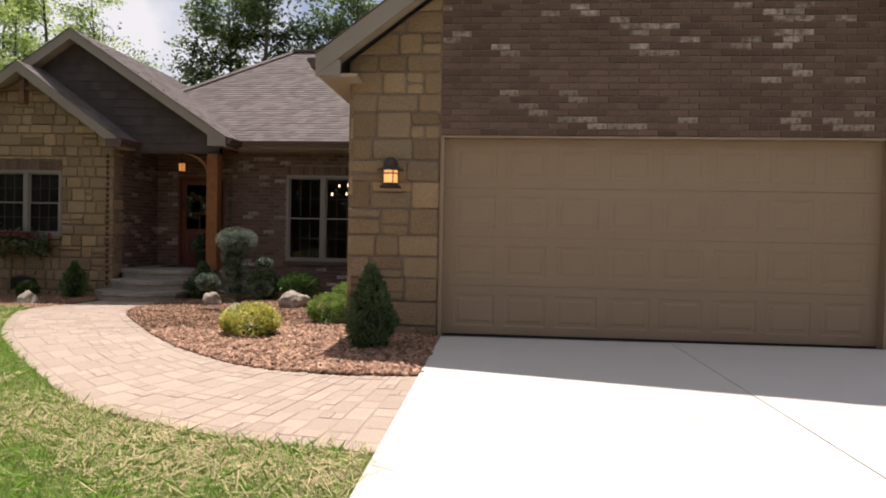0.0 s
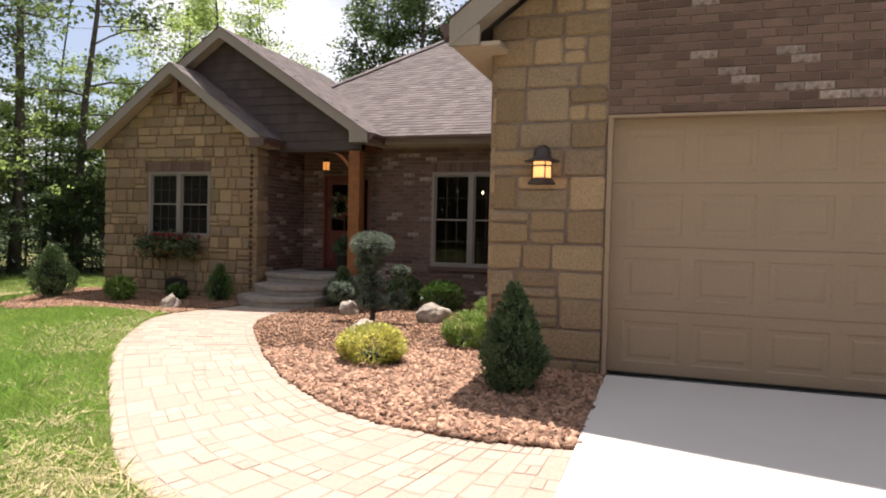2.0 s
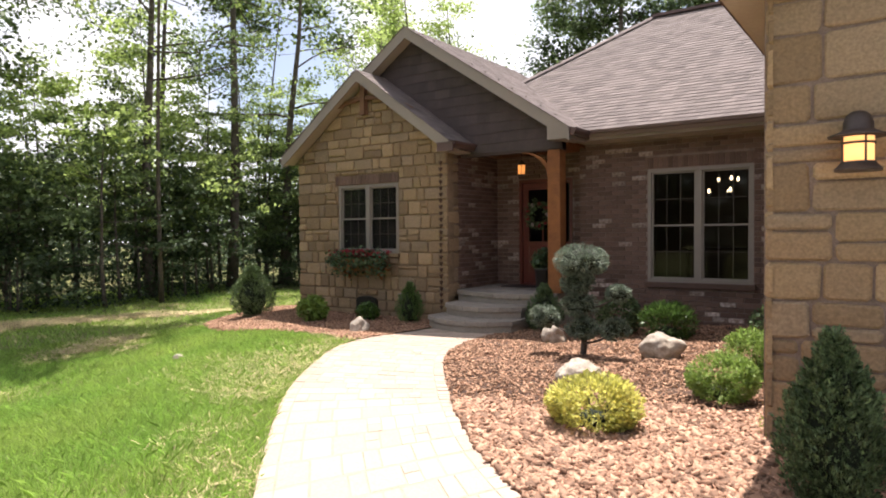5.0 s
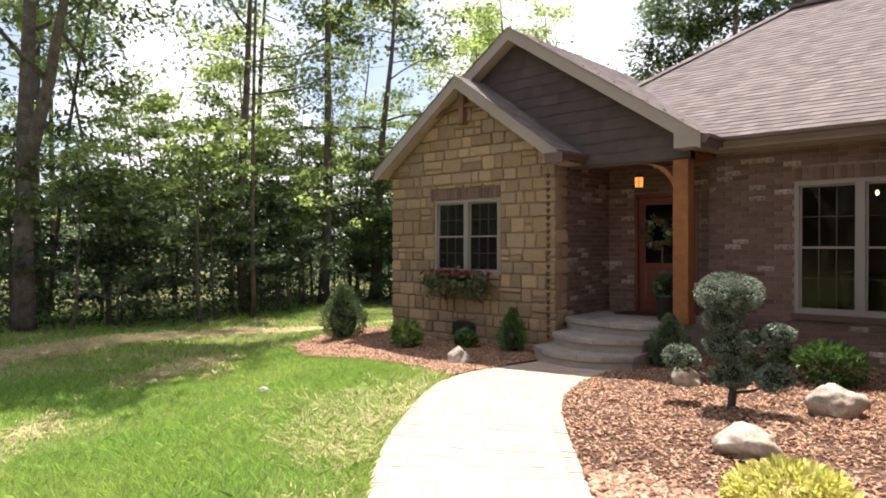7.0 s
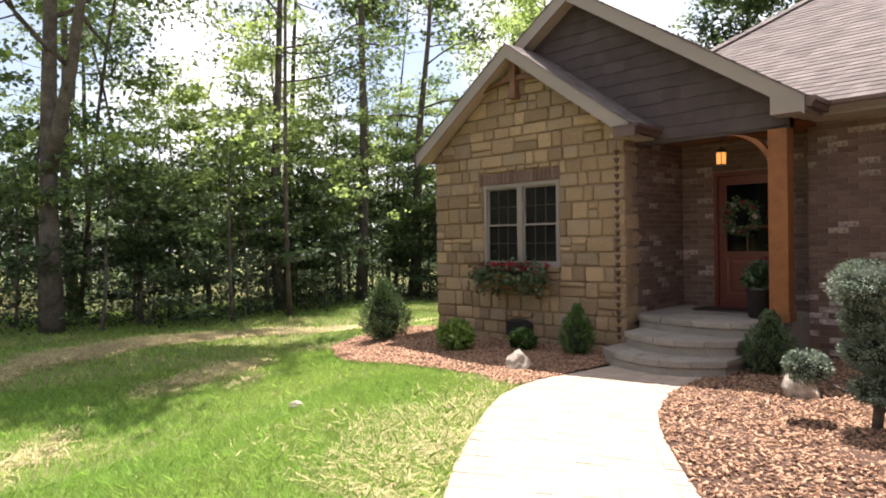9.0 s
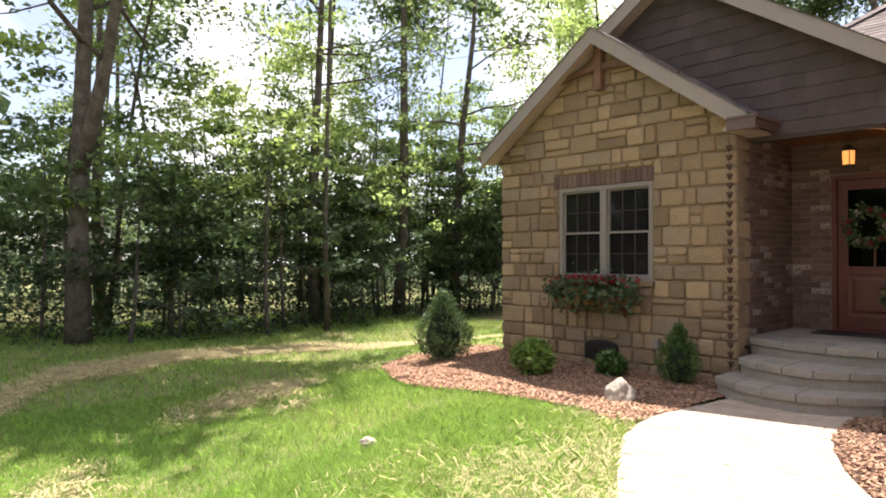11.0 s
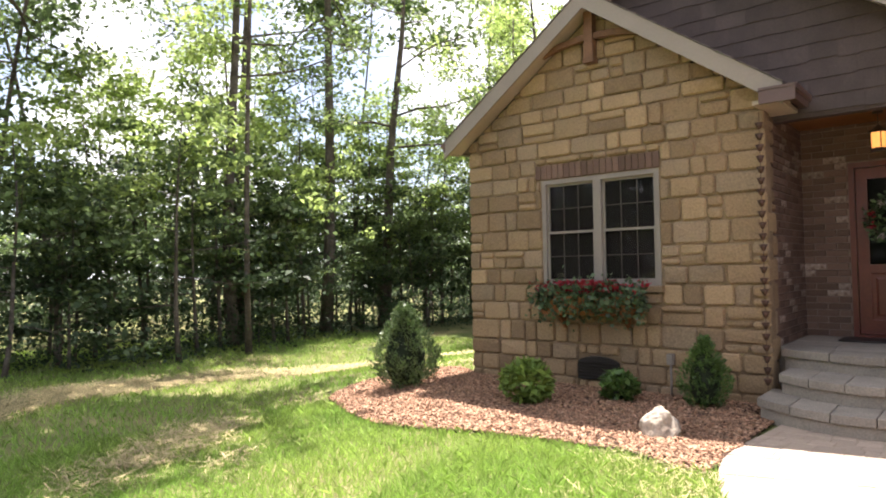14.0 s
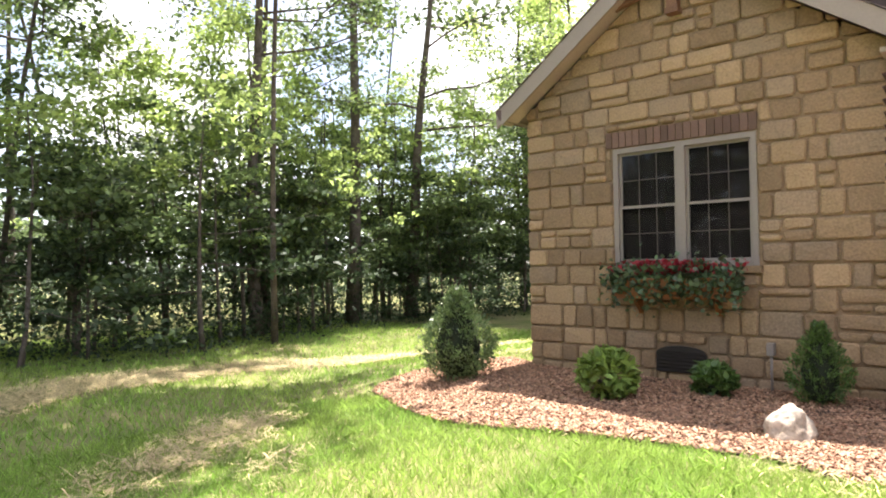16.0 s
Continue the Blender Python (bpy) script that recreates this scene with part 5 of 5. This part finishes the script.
def patchiness(x, y):
    return noise.noise((x * 0.55, y * 0.55, 0.3)) + 0.5 * noise.noise((x * 1.7, y * 1.7, 4.1))


def bareness(x, y):
    """Near 1 along the walkway's edge and on the dry band before the woods, where straw lies."""
    e = min((x - p.x) ** 2 + (y - p.y) ** 2 for p in PATH_OUT[::4]) ** 0.5
    near = max(0.0, 1 - e / 1.1)
    line = x + 16.6 - 0.14 * (y - 3.0) ** 2
    band = max(1.15 - (line / 0.95) ** 2, 0.5 - ((line - 4.0) / 0.9) ** 2, 0.0)
    return max(near * 0.85, band) + 0.7 * patchiness(x, y)


def blades(name, label, count, x0, x1, y0, y1, height, width, material, seed, lean=0.35, want=lambda b, r: r > 1.1 * b - 0.12, flat=False):
    rng = np.random.default_rng(seed)
    cell, grid = 0.25, {}
    pts = []
    xy = np.stack([rng.uniform(x0, x1, count), rng.uniform(y0, y1, count)], 1)
    rr = rng.random(count)
    for (x, y), r in zip(xy.tolist(), rr.tolist()):
        k = (int(x / cell), int(y / cell))
        if k not in grid:
            cx, cy = (k[0] + 0.5) * cell, (k[1] + 0.5) * cell
            grid[k] = (bareness(cx, cy), all(free_ground(cx + dx, cy + dy) for dx in (-0.14, 0.14) for dy in (-0.14, 0.14)))
        b, inner = grid[k]
        if want(b, r) and (inner or free_ground(x, y)):
            pts.append((x, y, ground_z(x, y)))
    p = np.array(pts)
    n = len(p)
    a = rng.random(n) * math.tau
    h = rng.uniform(height[0], height[1], n)
    w = rng.uniform(width[0], width[1], n)
    side = np.stack([-np.sin(a), np.cos(a), np.zeros(n)], 1) * w[:, None]
    if flat:
        d = np.stack([np.cos(a) * h, np.sin(a) * h, rng.uniform(0.0, 0.035, n)], 1)
        p[:, 2] += rng.uniform(0.01, 0.06, n)
        v = np.stack([p - side, p + side, p + d + side, p + d - side], 1).reshape(-1, 3)
        return tagged(quick_mesh(name, v, np.arange(4 * n).reshape(-1, 4), material), label, "straw", "", "stuff")
    tilt = rng.normal(size=(n, 2)) * lean
    d = np.stack([tilt[:, 0] * h, tilt[:, 1] * h, h], 1)
    mid = p + d * 0.55
    v = np.stack([p - side, p + side, mid + side * 0.8, p + d + np.stack([tilt[:, 0], tilt[:, 1], -0.2 * np.abs(tilt[:, 0])], 1) * h[:, None] * 0.5, mid - side * 0.8], 1).reshape(-1, 3)
    return tagged(quick_mesh(name, v, np.arange(5 * n).reshape(-1, 5), material), label, "grass", "", "stuff")


blades("lawn_grass", "short bright green lawn grass", 270000, -13.0, 0.2, -5.5, 3.2, (0.03, 0.085), (0.0015, 0.0032), M_GRASS, 120)
blades("lawn_grass", "thin green grass towards the woods", 100000, -25, -9.0, -8, 12, (0.04, 0.10), (0.004, 0.008), M_GRASS, 121)
blades("lawn_grass", "longer tufts of grass along the walkway", 150000, -8.6, 0.04, -5.6, 1.9, (0.05, 0.12), (0.0014, 0.003), M_GRASS, 125, 0.4, want=lambda b, r: r > 0.55 * b - 0.1)
blades("lawn_grass", "short lawn grass beside the driveway", 20000, -14.0, 0.2, -14.0, -5.4, (0.04, 0.09), (0.004, 0.007), M_GRASS, 124)
blades("lawn_straw", "dry straw scattered over the new lawn", 80000, -13.0, 0.1, -6.5, 3.2, (0.05, 0.18), (0.0015, 0.003), M_STRAW, 122, want=lambda b, r: b > 0.13 + 0.5 * r, flat=True)
blades("lawn_straw", "pale straw lying thick along the walkway", 18000, -6.0, 0.04, -5.4, 0.5, (0.1, 0.3), (0.0015, 0.003), M_STRAW, 126, want=lambda b, r: b > 0.42 + 0.4 * r, flat=True)
blades("lawn_straw", "band of dry straw before the woods", 85000, -18.8, -9.3, -5, 8, (0.08, 0.25), (0.003, 0.006), M_STRAW, 123, want=lambda b, r: b > 0.3 + 0.4 * r, flat=True)


# ---- bark chips ----
def chips(name, label, ring, count, size, material, seed, shape=(1.0, 0.55, 0.22), want=lambda x, y: True):
    rng = np.random.default_rng(seed)
    x0, x1 = min(p[0] for p in ring), max(p[0] for p in ring)
    y0, y1 = min(p[1] for p in ring), max(p[1] for p in ring)
    pts = []
    while len(pts) < count:
        x, y = rng.uniform(x0, x1), rng.uniform(y0, y1)
        if want(x, y) and inside(x, y, ring):
            pts.append((x, y, ground_z(x, y) + 0.038 + 0.018 * noise.noise((x * 2.1, y * 2.1, 3))))
    p = np.array(pts)
    n = count
    base = np.array([(-1, -1, -1), (1, -1, -1), (1, 1, -1), (-1, 1, -1), (-1, -1, 1), (1, -1, 1), (1, 1, 1), (-1, 1, 1)], float)
    s = rng.uniform(size[0], size[1], (n, 1, 1)) * np.array(shape) * rng.uniform(0.7, 1.3, (n, 1, 3))
    q = base[None] * s * (1 + rng.uniform(-0.3, 0.3, (n, 8, 3)))
    a, t1, t2 = rng.random(n) * math.tau, rng.normal(size=n) * 0.35, rng.normal(size=n) * 0.35
    x, y, zz = q[..., 0], q[..., 1], q[..., 2]
    zz = zz + x * np.sin(t1)[:, None] + y * np.sin(t2)[:, None]
    c, sn = np.cos(a)[:, None], np.sin(a)[:, None]
    v = np.stack([x * c - y * sn, x * sn + y * c, zz], -1) + p[:, None]
    f = np.array([(0, 3, 2, 1), (4, 5, 6, 7), (0, 1, 5, 4), (1, 2, 6, 5), (2, 3, 7, 6), (3, 0, 4, 7)])
    f = (f[None] + np.arange(n)[:, None, None] * 8).reshape(-1, 4)
    return tagged(quick_mesh(name, v.reshape(-1, 3), f, material), label, "mulch", "", "stuff")


chips("bark_chips", "loose tan and pink-brown bark nuggets", RING_BED_R, 12000, (0.014, 0.031), M_CHIP, 130, (1.0, 0.72, 0.42), lambda x, y: y < 0.5 * (x + 2.3) + 0.35 + 0.15 * math.sin(x * 5))
chips("bark_chips", "fine shredded reddish bark", RING_BED_R, 26000, (0.008, 0.022), M_SHRED, 132, (1.0, 0.42, 0.25), lambda x, y: y > 0.5 * (x + 2.3) + 0.1 + 0.15 * math.sin(x * 5))
chips("bark_chips", "loose shredded reddish bark", RING_BED_L, 30000, (0.007, 0.019), M_SHRED, 131)

# ---- pieces of walls and paving ----
def clip(poly, a, b, c):
    """The part of a polygon of (x, z) where a * x + b * z <= c."""
    out = []
    for p, q in zip(poly, poly[1:] + poly[:1]):
        dp, dq = a * p[0] + b * p[1] - c, a * q[0] + b * q[1] - c
        if dp <= 0:
            out.append(p)
        if dp * dq < 0:
            u = dp / (dp - dq)
            out.append((p[0] + (q[0] - p[0]) * u, p[1] + (q[1] - p[1]) * u))
    return out


def stone_piece(poly, depth, rnd, to3d):
    """A block with a worn, slightly domed face; poly: its outline on the wall."""
    cx, cz = sum(p[0] for p in poly) / len(poly), sum(p[1] for p in poly) / len(poly)
    span = max(max(p[0] for p in poly) - min(p[0] for p in poly), 0.05), max(max(p[1] for p in poly) - min(p[1] for p in poly), 0.05)

    def ring(inset, out):
        return [to3d(cx + (x - cx) * (1 - 2 * inset / span[0]), cz + (z - cz) * (1 - 2 * inset / span[1]), out + rnd.uniform(-0.004, 0.004)) for x, z in poly]

    n = len(poly)
    vs = ring(0, -0.02) + ring(0.002, depth * 0.55) + ring(0.016, depth) + [to3d(cx + rnd.uniform(-0.03, 0.03), cz, depth + rnd.uniform(0.0, 0.01))]
    fs = [(k * n + i, k * n + (i + 1) % n, (k + 1) * n + (i + 1) % n, (k + 1) * n + i) for k in (0, 1) for i in range(n)]
    fs += [(2 * n + i, 2 * n + (i + 1) % n, 3 * n) for i in range(n)]
    return Build().add(vs, fs)


def rounded(x0, x1, z0, z1, rnd, r=0.034):
    j = lambda: rnd.uniform(-0.006, 0.006)
    return [(x0 + r, z0 + j()), (x1 - r, z0 + j()), (x1 + j(), z0 + r), (x1 + j(), z1 - r), (x1 - r, z1 + j()), (x0 + r, z1 + j()), (x0 + j(), z1 - r), (x0 + j(), z0 + r)]


def ashlar(parent, x0, x1, z0, z1, to3d, seed, holes=(), limits=(), depth=0.035, size=1.0):
    """Stones of mixed sizes in broken courses."""
    rnd = random.Random(seed)
    z = z0
    g = 0.008
    while z < z1 - 0.05:
        h = min(rnd.choice((0.2, 0.24, 0.27, 0.30)) * size, z1 - z)
        x = x0
        while x < x1 - 0.02:
            w = rnd.choice((0.2, 0.26, 0.32, 0.38, 0.46, 0.55)) * size
            if x1 - x - w < 0.16:
                w = x1 - x
            cells = [(x, x + w, z, z + h)]
            roll = rnd.random()
            if h > 0.22 and roll < 0.30:
                k = z + h * rnd.choice((0.38, 0.5, 0.62))
                if w > 0.36 and roll < 0.16:
                    m = x + w * rnd.uniform(0.4, 0.6)
                    cells = [(x, m, z, k), (m, x + w, z, k), (x, x + w, k, z + h)]
                else:
                    cells = [(x, x + w, z, k), (x, x + w, k, z + h)]
            for a, b, c, d in cells:
                pieces = [(a, b, c, d)]
                for hx0, hx1, hz0, hz1 in holes:
                    nxt = []
                    for a2, b2, c2, d2 in pieces:
                        if b2 <= hx0 or a2 >= hx1 or d2 <= hz0 or c2 >= hz1:
                            nxt.append((a2, b2, c2, d2))
                            continue
                        if a2 < hx0:
                            nxt.append((a2, hx0, c2, d2))
                        if b2 > hx1:
                            nxt.append((hx1, b2, c2, d2))
                        if c2 < hz0:
                            nxt.append((max(a2, hx0), min(b2, hx1), c2, hz0))
                        if d2 > hz1:
                            nxt.append((max(a2, hx0), min(b2, hx1), hz1, d2))
                    pieces = nxt
                for a2, b2, c2, d2 in pieces:
                    if b2 - a2 < 0.05 or d2 - c2 < 0.04:
                        continue
                    poly = rounded(a2 + g, b2 - g, c2 + g, d2 - g, rnd, min(0.024, (d2 - c2) * 0.25, (b2 - a2) * 0.25))
                    for lim in limits:
                        poly = clip(poly, *lim) if poly else poly
                    if len(poly) < 4 or max(p[1] for p in poly) - min(p[1] for p in poly) < 0.04:
                        continue
                    b3 = stone_piece(poly, depth * rnd.uniform(0.6, 1.25), rnd, to3d)
                    put("stone", b3, STONES[int(rnd.random() ** 1.2 * len(STONES))], parent)
            x += w
        z += h


M_STONE2 = mat("honey_sandstone", (0.325, 0.226, 0.13), 0.9, 0.35, 5, 45, 0.5, hue=(0.30, 0.205, 0.115), rand=0.15)
M_STONE3 = mat("grey_brown_sandstone", (0.275, 0.195, 0.122), 0.9, 0.35, 5, 45, 0.5, hue=(0.23, 0.17, 0.11), rand=0.15)
STONES = (M_STONE2, M_STONE, M_STONE2, M_STONE, M_STONE3)
slope, wp = WING["eave"] - 0.16, WING["pitch"]
top_limits = [(wp, 1.0, slope + wp * (WING["cx"] + WING["half"])), (-wp, 1.0, slope - wp * (WING["cx"] - WING["half"]))]
LINTEL = (GW[0] - 0.08, GW[1] + 0.02, GW[3], GW[3] + 0.20)
ashlar(wall_wing, WING["x0"] - 0.02, WING["x1"] + 0.02, -0.28, 4.4, lambda x, z, d: (x, 4.83 - d, z), 23, [(GW[0], GW[1], GW[2] - 0.07, GW[3]), LINTEL, (-9.37, -8.83, -0.06, 0.25)], top_limits, 0.035, 0.87)
ashlar(wall_porch_left, 4.80, 5.22, -0.2, 2.85, lambda y, z, d: (-7.21 + d, y, z), 4)
gslope = GAR["eave"] - 0.22
gar_limits = [(-PITCH, 1.0, gslope - PITCH * (GAR["cx"] - GAR["half"]))]
ashlar(wall_garage, -1.17, -0.005, -0.2, 4.4, lambda x, z, d: (x, 0.04 - d, z), 5, (), gar_limits, 0.026, 1.12)
ashlar(wall_garage_left, 0.0, 0.5, -0.2, 3.15, lambda y, z, d: (-1.13 - d, y, z), 6, (), (), 0.026)
ashlar(wall_wing_left, 4.85, 7.0, -0.28, 2.85, lambda y, z, d: (-11.0 - d, y, z), 8)


def brick_geometry(w, h, depth=0.012):
    c = 0.004
    vs = [(0, 0, 0), (w, 0, 0), (w, 0, h), (0, 0, h), (c, -depth, c), (w - c, -depth, c), (w - c, -depth, h - c), (c, -depth, h - c)]
    return vs, [(4, 5, 6, 7), (0, 1, 5, 4), (1, 2, 6, 5), (2, 3, 7, 6), (3, 0, 4, 7)]


BW, BH, BJ = 0.240, 0.081, 0.011
BRICKMESH = {}


def brick_mesh(w, h, pale):
    key = (round(w, 2), round(h, 3), pale)
    if key not in BRICKMESH:
        vs, fs = brick_geometry(key[0] if key[0] > 0.02 else 0.03, h)
        BRICKMESH[key] = Build().add(vs, fs).mesh("brick", M_BRICKPALE if pale else M_BRICK)
    return BRICKMESH[key]


def pale_at(a, z, rnd):
    """Whitewashed bricks lie in loose streaks along the courses."""
    return 0.8 * noise.noise((a * 0.9, z * 3.2, 2.2)) + 0.55 * rnd.uniform(-1, 1) > 0.45


def brickwork(parent, a0, a1, z0, z1, place, turn, seed, holes=(), limits=(), near=lambda a, z: True, most=300):
    """Running bond. place(a, z) gives the lower left corner; the bricks near the walk are objects of their own."""
    rnd = random.Random(seed)
    rest, restpale, made = Build(), Build(), 0
    row = 0
    z = z0
    while z < z1 - 0.02:
        h = min(BH - BJ, z1 - z)
        a = a0 - (BW / 2 if row % 2 else 0)
        while a < a1:
            lo, hi = max(a, a0), min(a + BW - BJ, a1)
            spans = [(lo, hi)]
            for h0, h1, hz0, hz1 in holes:
                if z + h > hz0 and z < hz1:
                    spans = [s for lo2, hi2 in spans for s in ((lo2, min(hi2, h0)), (max(lo2, h1), hi2)) if s[1] - s[0] > 0.02]
            for s0, s1 in spans:
                if s1 - s0 < 0.025 or any(ca * x + cb * zz > cc for ca, cb, cc in limits for x in (s0, s1) for zz in (z + h,)):
                    continue
                pale = pale_at(s0, z, rnd)
                if made < most and near(s0, z):
                    o = new("brick", brick_mesh(s1 - s0, h, pale))
                    o.matrix_world = pose(*place(s0, z), 0, 0, turn)
                    o.parent = parent
                    made += 1
                else:
                    vs, fs = brick_geometry(s1 - s0, h)
                    m = pose(*place(s0, z), 0, 0, turn)
                    (restpale if pale else rest).add([m @ Vector(v) for v in vs], fs)
            a += BW
        z += BH
        row += 1
    for b, m in ((rest, M_BRICK), (restpale, M_BRICKPALE)):
        if b.v:
            tagged(put("brickwork", b, m, parent), "", "", "", "stuff")


glim = [(PITCH, 1.0, gslope + PITCH * (GAR["cx"] + GAR["half"])), (-PITCH, 1.0, gslope - PITCH * (GAR["cx"] - GAR["half"]))]
brickwork(wall_garage, 0.0, 6.53, 2.51, 6.0, lambda a, z: (a, 0.04, z), 0, 11, (), glim, lambda a, z: a < 5.6 and z < 3.6)
brickwork(wall_garage, 5.37, 6.53, -0.05, 2.5, lambda a, z: (a, 0.04, z), 0, 12, (), (), lambda a, z: False)
brickwork(wall_dining, -5.2, -1.14, -0.25, 2.98, lambda a, z: (a, 6.2, z), 0, 13, [(DW[0] - 0.01, DW[1] + 0.01, DW[2] - 0.09, DW[3] + 0.2)], (), lambda a, z: z > 1.0 and a < -2.0)
brickwork(wall_entry, -7.2, -5.2, FLOOR, 2.97, lambda a, z: (a, 6.69, z), 0, 14, [(DOORX[0] - 0.01, DOORX[1] + 0.01, 0, 2.51)])
brickwork(wall_porch_left, 5.23, 6.68, FLOOR, 2.97, lambda a, z: (-7.21, a, z), 90, 15)
brickwork(wall_jog, 6.22, 6.68, FLOOR, 2.97, lambda a, z: (-5.2, 12.90 - a, z), -90, 16)


def soldiers(parent, x0, x1, z0, h, y, seed):
    """A row of bricks on end over an opening."""
    n = round((x1 - x0) / BH)
    w = (x1 - x0) / n
    vs, fs = brick_geometry(w - 0.005, h, 0.010)
    me = Build().add(vs, fs).mesh("brick", M_BRICK)
    for k in range(n):
        o = new("brick", me)
        o.location = (x0 + k * w, y, z0)
        o.parent = parent


soldiers(wall_dining, DW[0] - 0.06, DW[1] + 0.06, DW[3] + 0.012, 0.185, 6.2, 1)
soldiers(wall_wing, LINTEL[0], LINTEL[1], GW[3] + 0.012, 0.18, 4.815, 2)

# ---- pavers of the walkway ----
def paver(build, quad, rnd, top=0.028):
    """One tumbled paver on the quad, rounded at its upper edge."""
    c = sum((Vector(p) for p in quad), Vector((0, 0))) / 4
    dz = rnd.uniform(-0.003, 0.003)
    inner = [c + (Vector(p) - c) * 0.93 for p in quad]
    z = lambda p, h: (p[0], p[1], ground_z(p[0], p[1]) + h)
    vs = [z(p, 0.012) for p in quad] + [z(p, top + dz - 0.006) for p in quad] + [z(p, top + dz) for p in inner]
    fs = [(k * 4 + i, k * 4 + (i + 1) % 4, k * 4 + 4 + (i + 1) % 4, k * 4 + 4 + i) for k in (0, 1) for i in range(4)] + [(8, 9, 10, 11)]
    build.add(vs, fs)


def lane_point(s, u):
    """A point on the walkway: s along it from the drive, u across from the lawn side."""
    k = min(s, 0.99999) * 89
    i = int(k)
    o = PATH_OUT[i].lerp(PATH_OUT[i + 1], k - i)
    n = PATH_IN[i].lerp(PATH_IN[i + 1], k - i)
    return o.lerp(n, u)


rnd = random.Random(77)
rest = Build()
ROWS = 48
count = 0
for i in range(ROWS):
    s0, s1 = i / ROWS, (i + 1) / ROWS
    cuts = [0.0, 0.075]
    while cuts[-1] < 0.86:
        cuts.append(cuts[-1] + rnd.choice((0.075, 0.1, 0.14, 0.16)))
    cuts[-1] = 0.925
    cuts.append(1.0)
    for a, b in zip(cuts, cuts[1:]):
        if b - a < 0.02:
            continue
        halves = ((s0, s1),) if b - a > 0.09 or rnd.random() < 0.3 else ((s0, (s0 + s1) / 2), ((s0 + s1) / 2, s1))
        for c, d in halves:
            e, g2 = 0.0016, 0.008 * (d - c) * 3
            q = [lane_point(c + g2, a + e), lane_point(d - g2, a + e), lane_point(d - g2, b - e), lane_point(c + g2, b - e)]
            q = [(p.x, p.y) for p in q]
            if i < 22 and count < 300:
                one = Build()
                paver(one, q, rnd)
                put("paver", one, M_PAVER, walkway)
                count += 1
            else:
                paver(rest, q, rnd)
tagged(put("paver_field", rest, M_PAVER, walkway), "", "", "", "stuff")

# ---- woods all round, beyond the lawn and the road side ----
rng = np.random.default_rng(140)
n = 16000
a = rng.uniform(math.pi * 0.98, math.pi * 2.1, n)
r = 46 + 5 * rng.random(n)
c = np.stack([r * np.cos(a), r * np.sin(a), 0.3 + 13.5 * rng.random(n) ** 1.2 * (0.75 + 0.25 * np.sin(a * 23))], 1) + rng.normal(size=(n, 3)) * 0.8
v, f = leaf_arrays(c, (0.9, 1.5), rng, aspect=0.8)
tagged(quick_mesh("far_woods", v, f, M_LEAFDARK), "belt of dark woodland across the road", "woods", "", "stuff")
